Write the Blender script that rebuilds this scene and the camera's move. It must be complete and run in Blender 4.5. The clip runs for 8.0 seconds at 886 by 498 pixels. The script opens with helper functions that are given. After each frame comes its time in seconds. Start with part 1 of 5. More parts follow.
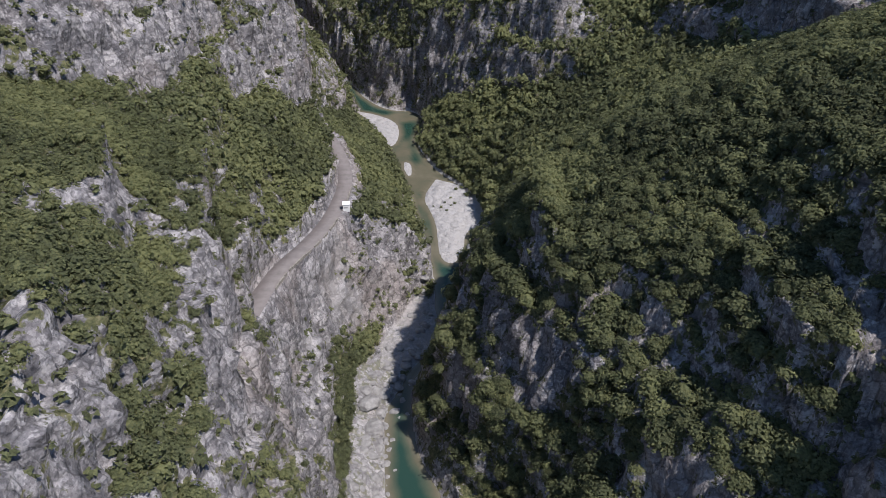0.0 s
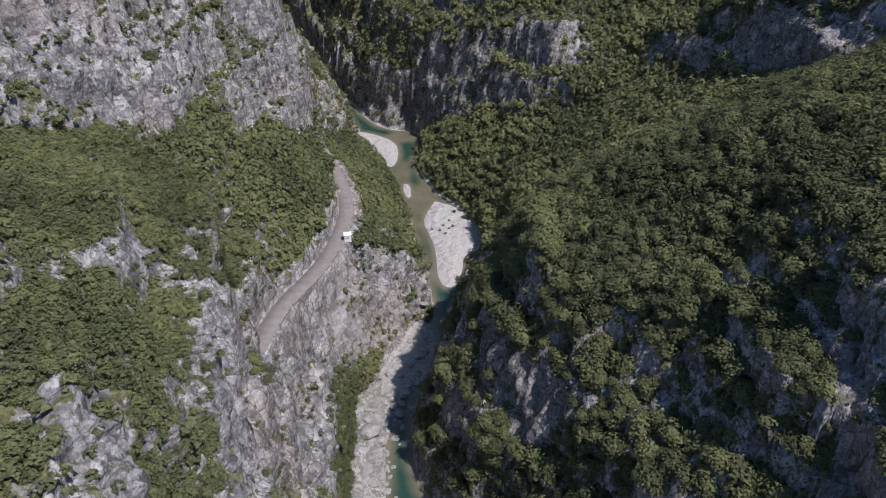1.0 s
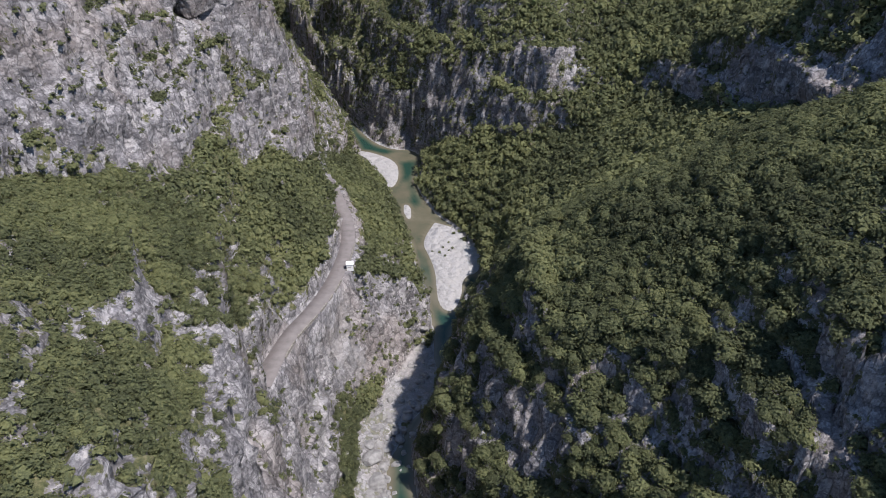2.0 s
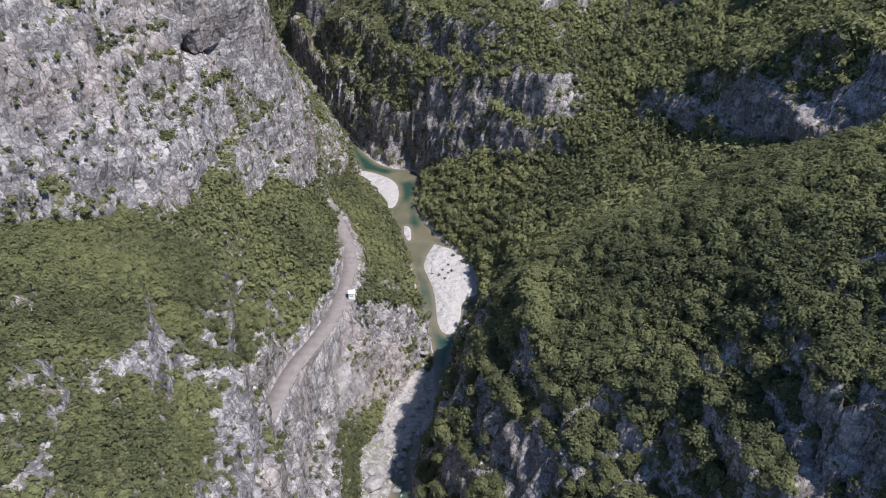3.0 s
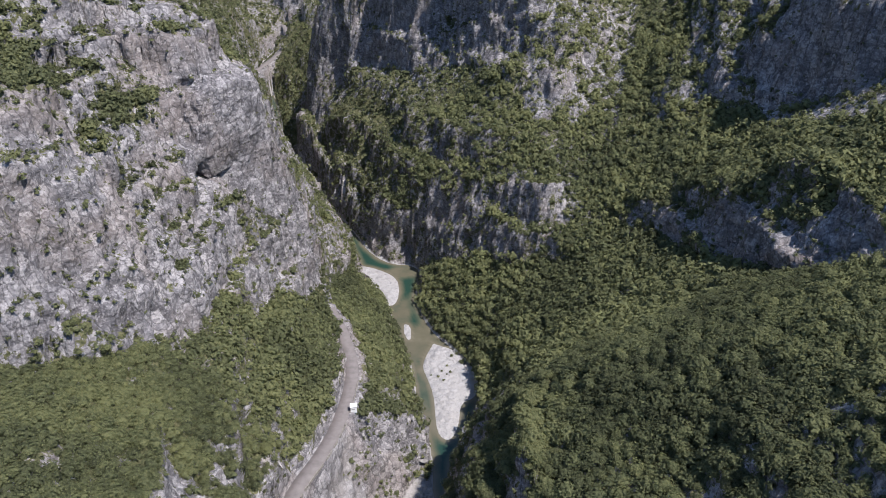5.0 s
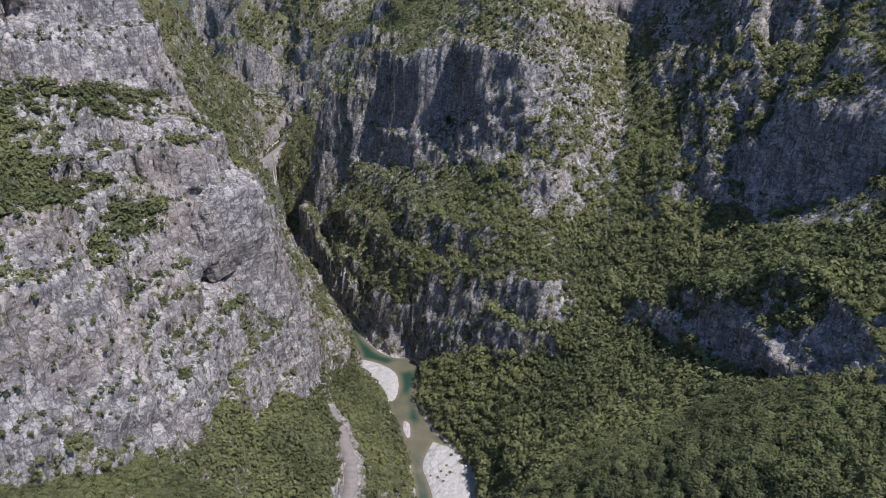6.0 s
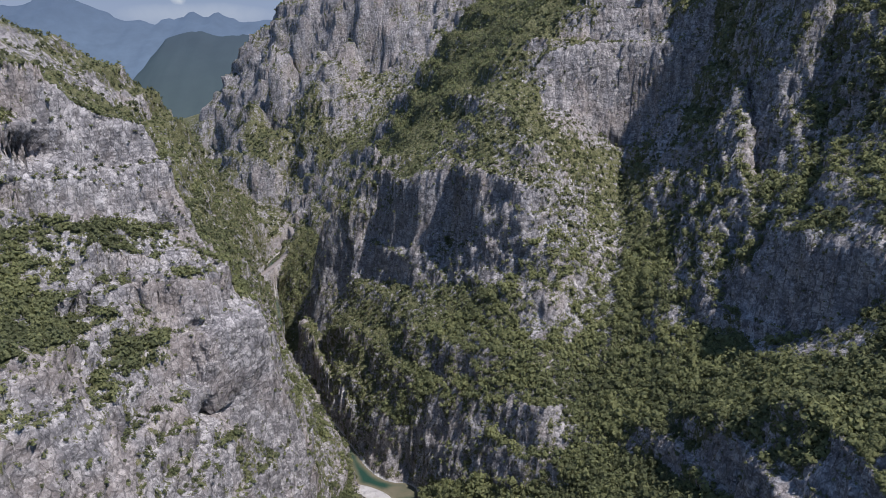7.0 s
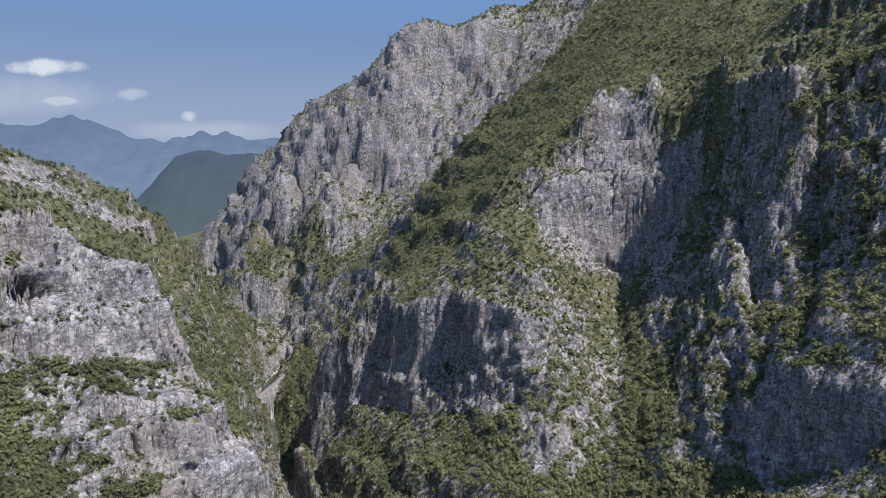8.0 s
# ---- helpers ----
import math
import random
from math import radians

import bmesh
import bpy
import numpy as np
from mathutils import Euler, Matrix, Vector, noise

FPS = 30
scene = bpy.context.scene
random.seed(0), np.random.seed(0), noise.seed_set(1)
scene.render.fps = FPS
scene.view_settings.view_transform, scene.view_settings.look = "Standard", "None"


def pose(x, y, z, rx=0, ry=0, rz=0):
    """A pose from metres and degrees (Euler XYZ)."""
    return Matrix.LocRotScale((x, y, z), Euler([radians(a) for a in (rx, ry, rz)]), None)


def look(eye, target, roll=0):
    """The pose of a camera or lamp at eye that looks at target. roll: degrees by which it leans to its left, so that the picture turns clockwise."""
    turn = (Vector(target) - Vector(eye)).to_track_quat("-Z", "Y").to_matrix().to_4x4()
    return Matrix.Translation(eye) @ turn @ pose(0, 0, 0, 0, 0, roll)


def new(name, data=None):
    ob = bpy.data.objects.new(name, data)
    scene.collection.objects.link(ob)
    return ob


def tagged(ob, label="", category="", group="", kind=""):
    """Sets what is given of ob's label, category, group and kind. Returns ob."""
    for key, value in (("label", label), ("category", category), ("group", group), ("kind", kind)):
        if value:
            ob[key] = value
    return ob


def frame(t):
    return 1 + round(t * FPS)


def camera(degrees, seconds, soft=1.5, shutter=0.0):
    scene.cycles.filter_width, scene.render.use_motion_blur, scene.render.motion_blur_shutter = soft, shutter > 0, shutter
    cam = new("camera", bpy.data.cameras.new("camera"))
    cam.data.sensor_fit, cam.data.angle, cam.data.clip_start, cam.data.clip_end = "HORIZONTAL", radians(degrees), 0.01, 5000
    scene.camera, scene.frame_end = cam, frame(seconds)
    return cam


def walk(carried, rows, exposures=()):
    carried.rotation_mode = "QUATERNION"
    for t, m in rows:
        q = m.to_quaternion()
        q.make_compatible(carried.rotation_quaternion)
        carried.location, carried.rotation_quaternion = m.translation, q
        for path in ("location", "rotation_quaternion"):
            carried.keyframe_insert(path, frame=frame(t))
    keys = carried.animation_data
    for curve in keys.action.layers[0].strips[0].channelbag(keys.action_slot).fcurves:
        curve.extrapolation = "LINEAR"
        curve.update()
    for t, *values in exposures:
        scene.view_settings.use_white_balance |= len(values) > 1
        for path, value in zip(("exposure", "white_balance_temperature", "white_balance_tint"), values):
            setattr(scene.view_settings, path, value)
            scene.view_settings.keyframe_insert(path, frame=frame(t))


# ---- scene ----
# Camera: rises straight up out of the gorge and lifts its view from the river to the skyline.
cam = camera(64.8, 8.0, soft=0.75)
METRES, EYE, TILT, LEAN, TURN = 110.0, 188.0, -34.3, 0.0, 0.0
ROWS = [
    (0.0, 0.0, 0.0, 0.0, -0.0, 0.0, 0.0),
    (0.5, -0.0002, -0.0343, 0.0511, -0.07, 0.05, 0.06),
    (1.0, -0.0004, -0.0681, 0.1016, -0.11, 0.09, 0.11),
    (1.5, -0.0006, -0.1018, 0.1529, -0.13, 0.11, 0.16),
    (3.0, -0.0004, -0.2057, 0.3089, -0.18, 0.31, 0.16),
    (3.5, -0.0006, -0.2372, 0.3565, -0.21, 0.67, 0.14),
    (4.0, -0.0007, -0.2718, 0.4084, -0.26, 1.83, 0.18),
    (5.5, 0.002, -0.3779, 0.5653, -0.25, 8.1, 0.2),
    (6.0, 0.0031, -0.4148, 0.6181, -0.25, 11.65, 0.23),
    (6.5, 0.0038, -0.4523, 0.6693, -0.27, 15.81, 0.23),
    (7.0, 0.0034, -0.489, 0.7205, -0.32, 20.01, 0.25),
    (7.5, 0.0056, -0.5267, 0.7733, -0.29, 24.36, 0.33),
    (8.0, 0.0068, -0.5632, 0.8259, -0.28, 28.93, 0.37),
]
EXPOSURES = [(0.0, 0.28), (1.6, 0.35), (3.0, 0.68), (4.2, 0.64), (5.5, 0.48), (7.0, 0.42), (8.0, 0.56)]
walk(cam, [(t, pose(0, 0, EYE, TILT, LEAN, TURN) @ pose(METRES * x, METRES * y, METRES * z, 90 + pitch, roll, yaw)) for t, x, y, z, yaw, pitch, roll in ROWS], EXPOSURES)

# ---------------------------------------------------------------- sky and sun
SUN_ELEVATION, SUN_AZIMUTH = 60.0, 126.0  # azimuth clockwise from +y
sun_dir = Vector((math.sin(radians(SUN_AZIMUTH)) * math.cos(radians(SUN_ELEVATION)), math.cos(radians(SUN_AZIMUTH)) * math.cos(radians(SUN_ELEVATION)), math.sin(radians(SUN_ELEVATION))))
sun = new("sun", bpy.data.lights.new("sun", "SUN"))
sun.data.energy, sun.data.angle, sun.data.color = 4.85, radians(0.6), (1.0, 0.94, 0.925)
sun.matrix_world = look((0, 0, 900), Vector((0, 0, 900)) - sun_dir)

world = bpy.data.worlds.new("sky")
scene.world = world
world.use_nodes = True
wn, wl = world.node_tree.nodes, world.node_tree.links
wn.clear()
w_out, w_bg, w_sky = wn.new("ShaderNodeOutputWorld"), wn.new("ShaderNodeBackground"), wn.new("ShaderNodeTexSky")
w_sky.sky_type, w_sky.sun_disc = "NISHITA", False
w_sky.sun_elevation, w_sky.sun_rotation = radians(SUN_ELEVATION), radians(SUN_AZIMUTH)
w_sky.air_density, w_sky.dust_density, w_sky.ozone_density, w_sky.altitude = 1.0, 0.0, 2.0, 1500
w_bg.inputs["Strength"].default_value = 0.16
wl.new(w_bg.outputs[0], w_out.inputs[0])
# Paler towards the horizon, as the haze of the valley makes it.
w_geo, w_sep, w_low, w_high, w_mix = wn.new("ShaderNodeTexCoord"), wn.new("ShaderNodeSeparateXYZ"), wn.new("ShaderNodeValToRGB"), wn.new("ShaderNodeMapRange"), wn.new("ShaderNodeMix")
wl.new(w_geo.outputs["Generated"], w_sep.inputs[0])
wl.new(w_sep.outputs[2], w_low.inputs[0])
for stop, (at, colour) in zip(w_low.color_ramp.elements, ((0.02, (0.54, 0.63, 0.83, 1)), (0.28, (0.15, 0.34, 0.72, 1)))):
    stop.position, stop.color = at, colour
w_gain = wn.new("ShaderNodeVectorMath")
w_gain.operation = "SCALE"
w_gain.inputs["Scale"].default_value = 2.95
wl.new(w_low.outputs[0], w_gain.inputs[0])
wl.new(w_sep.outputs[2], w_high.inputs["Value"])
w_high.inputs["From Min"].default_value, w_high.inputs["From Max"].default_value = 0.2, 0.6
w_mix.data_type = "RGBA"
wl.new(w_high.outputs[0], w_mix.inputs[0])
wl.new(w_gain.outputs[0], w_mix.inputs[6])
wl.new(w_sky.outputs[0], w_mix.inputs[7])


def sky_maths(op, a, b=0.0, clamp=False):
    node = wn.new("ShaderNodeMath")
    node.operation, node.use_clamp = op, clamp
    for slot, v in ((0, a), (1, b)):
        if isinstance(v, float):
            node.inputs[slot].default_value = v
        else:
            wl.new(v, node.inputs[slot])
    return node.outputs[0]


# Small fair-weather clouds low over the far range: bearing, height, half width, half height (tangents), density.
w_ahead = sky_maths("MAXIMUM", w_sep.outputs[1], 0.05)
w_u, w_v = sky_maths("DIVIDE", w_sep.outputs[0], w_ahead), sky_maths("DIVIDE", w_sep.outputs[2], w_ahead)
w_noise = wn.new("ShaderNodeTexNoise")
w_noise.inputs["Scale"].default_value, w_noise.inputs["Detail"].default_value, w_noise.inputs["Roughness"].default_value = 28.0, 6.0, 0.62
wl.new(w_geo.outputs["Generated"], w_noise.inputs["Vector"])
w_ragged = sky_maths("MULTIPLY", sky_maths("SUBTRACT", w_noise.outputs[0], 0.5), 3.4)
w_cover = None
for u0, v0, du, dv, dense in ((-0.550, 0.163, 0.058, 0.011, 0.95), (-0.533, 0.117, 0.030, 0.007, 0.55), (-0.432, 0.126, 0.026, 0.008, 0.4), (-0.351, 0.095, 0.013, 0.009, 0.75), (-0.60, 0.125, 0.17, 0.030, 0.28), (-0.33, 0.075, 0.12, 0.016, 0.3), (-0.75, 0.10, 0.1, 0.02, 0.35)):
    a_, b_ = sky_maths("DIVIDE", sky_maths("SUBTRACT", w_u, u0), du), sky_maths("DIVIDE", sky_maths("SUBTRACT", w_v, v0), dv)
    r_ = sky_maths("ADD", sky_maths("MULTIPLY", a_, a_), sky_maths("MULTIPLY", b_, b_))
    body_ = sky_maths("MULTIPLY", sky_maths("SUBTRACT", sky_maths("ADD", 1.1, w_ragged), r_, True) if dense > 0.36 else sky_maths("MULTIPLY", sky_maths("SUBTRACT", sky_maths("ADD", 1.0, sky_maths("MULTIPLY", w_ragged, 0.35)), r_, True), 0.9), dense)
    w_cover = body_ if w_cover is None else sky_maths("MAXIMUM", w_cover, body_)
w_cloud = wn.new("ShaderNodeMix")
w_cloud.data_type = "RGBA"
w_cloud.inputs[7].default_value = (3.0, 3.2, 3.5, 1)
wl.new(w_cover, w_cloud.inputs[0])
wl.new(w_mix.outputs[2], w_cloud.inputs[6])
wl.new(w_cloud.outputs[2], w_bg.inputs[0])


# ---------------------------------------------------------------- noise and small helpers
def hash01(ix, iy, iz, seed):
    h = (ix.astype(np.int64) * 374761393 + iy.astype(np.int64) * 668265263 + iz.astype(np.int64) * 2147483647 + seed * 974634777) & 0xFFFFFFFF
    h = ((h ^ (h >> 13)) * 1274126177) & 0xFFFFFFFF
    h = ((h ^ (h >> 16)) * 2246822519) & 0xFFFFFFFF
    return ((h ^ (h >> 15)) & 0xFFFFFF) / 16777215.0


def vnoise(p, size, seed=0):
    """Smooth value noise, 0 to 1, at points p (n, 3); size: metres per cell, one number or three."""
    q = p / np.asarray(size, float)
    i = np.floor(q)
    f = q - i
    f = f * f * f * (f * (f * 6 - 15) + 10)
    i = i.astype(np.int64)
    out = np.zeros(len(p))
    for dx in (0, 1):
        wx = f[:, 0] if dx else 1 - f[:, 0]
        for dy in (0, 1):
            wy = wx * (f[:, 1] if dy else 1 - f[:, 1])
            for dz in (0, 1):
                out += wy * (f[:, 2] if dz else 1 - f[:, 2]) * hash01(i[:, 0] + dx, i[:, 1] + dy, i[:, 2] + dz, seed)
    return out


def fbm(p, size, octaves=3, seed=0):
    total, amp, norm = np.zeros(len(p)), 1.0, 0.0
    for k in range(octaves):
        total += amp * vnoise(p, np.asarray(size, float) / 2.03**k, seed + 17 * k)
        norm += amp
        amp *= 0.5
    return total / norm


def ridged(p, size, octaves=2, seed=0):
    total, amp, norm = np.zeros(len(p)), 1.0, 0.0
    for k in range(octaves):
        total += amp * (1 - np.abs(2 * vnoise(p, np.asarray(size, float) / 2.1**k, seed + 31 * k) - 1))
        norm += amp
        amp *= 0.5
    return total / norm


def smooth(a, b, v):
    k = np.clip((v - a) / (b - a), 0, 1)
    return k * k * (3 - 2 * k)


def along(line, step):
    """Points every step metres along a line of knots."""
    line = np.asarray(line, float)
    out = []
    for a, b in zip(line[:-1], line[1:]):
        n = max(1, int(np.ceil(np.hypot(*(b - a)[:2]) / step)))
        out.append(a + (b - a) * (np.arange(n) / n)[:, None])
    out.append(line[-1:])
    return np.concatenate(out)


def rounded(line, times=2):
    """Chaikin's corner cutting of an open line."""
    line = np.asarray(line, float)
    for _ in range(times):
        cut = np.empty((2 * len(line), line.shape[1]))
        cut[0], cut[-1] = line[0], line[-1]
        cut[1:-1:2] = 0.75 * line[:-1] + 0.25 * line[1:]
        cut[2:-1:2] = 0.25 * line[:-1] + 0.75 * line[1:]
        line = cut
    return line


def to_line(x, y, line):
    """Distance from points to a line in the plan, and the line's height there."""
    best, height = np.full(x.shape, 1e9), np.zeros(x.shape)
    line = np.asarray(line, float)
    for a, b in zip(line[:-1], line[1:]):
        d = b[:2] - a[:2]
        k = np.clip(((x - a[0]) * d[0] + (y - a[1]) * d[1]) / max(d @ d, 1e-9), 0, 1)
        r = np.hypot(x - a[0] - k * d[0], y - a[1] - k * d[1])
        z = a[2] + k * (b[2] - a[2]) if len(a) > 2 else 0 * k
        height = np.where(r < best, z, height)
        best = np.minimum(best, r)
    return best, height


def inside(x, y, ring):
    hit = np.zeros(x.shape, bool)
    ring = np.asarray(ring, float)
    for a, b in zip(ring, np.roll(ring, -1, axis=0)):
        cross = (a[1] > y) != (b[1] > y)
        hit ^= cross & (x < (b[0] - a[0]) * (y - a[1]) / (b[1] - a[1] + 1e-12) + a[0])
    return hit


# ---------------------------------------------------------------- the plan of the gorge
# River banks, running upstream, at water level.
WEST_BANK = rounded([(14, -300), (-2, 40), (-14, 110), (-18, 137), (-20, 155), (-21, 172), (-16, 184), (-11, 198), (-4, 212), (-3, 228), (-4, 250), (-6, 268), (-11, 285), (-14, 306), (-18, 331), (-29, 362),
             (-33, 388), (-46, 412), (-58, 439), (-72, 486), (-92, 522), (-131, 591), (-170, 686), (-204, 832), (-250, 957), (-262, 1030), (-252, 1125)])
EAST_BANK = rounded([(50, -300), (32, 40), (8, 120), (0, 137), (-8, 153), (-11, 170), (-12, 184), (-7, 198), (0, 215), (4, 230), (8, 255), (18, 266), (19, 283), (22, 297), (18, 326), (5, 343), (-5, 357),
             (-15, 385), (-17, 402), (-12, 428), (-20, 441), (-36, 441), (-53, 459), (-66, 489), (-82, 520), (-121, 588), (-160, 683), (-194, 830), (-238, 950), (-246, 1010), (-232, 1120)])
# Where the bed rises: centre, half widths, depth left.
SHALLOWS = [(-12, 347, 12, 24, 0.75), (-26, 430, 16, 10, 0.8), (-24, 375, 7, 26, 0.9), (-7, 278, 5, 16, 0.7), (-80, 520, 10, 25, 0.9), (-6, 222, 6, 22, 0.9)]
BAR_OUTLINES = [
    [(-4, 345), (-11, 324), (-7, 312), (-3, 296), (-2, 268), (5, 262), (10, 274), (11, 292), (21, 296), (20, 320), (10, 338)],
    [(-60, 440), (-56, 414), (-42, 404), (-34, 386), (-29, 388), (-27, 406), (-31, 424), (-47, 436)],
    [(-22.5, 366), (-22.5, 356), (-19.5, 348), (-17.5, 350), (-18.5, 364)],
    [(-24, 208), (-12, 238), (-6, 238), (-2, 226), (-2, 214), (-8, 199), (-16, 190), (-28, 192)],
]
GRAVEL_BARS = [rounded(ring + ring[:1], 2)[:-1].tolist() for ring in BAR_OUTLINES]
ROAD = rounded([(-55.5, 154, 60.0), (-55, 160, 59.4), (-54.5, 167, 58.5), (-52, 184, 56), (-47, 198, 54), (-43, 219, 50), (-41, 243, 47), (-41, 262, 46), (-45, 279, 45), (-52, 301, 44), (-60, 318, 44)])
FAR_ROAD = rounded([(-235, 800, 36), (-224, 832, 37), (-219, 857, 37), (-209, 927, 38), (-212, 1000, 38), (-224, 1060, 38), (-240, 1110, 38)])

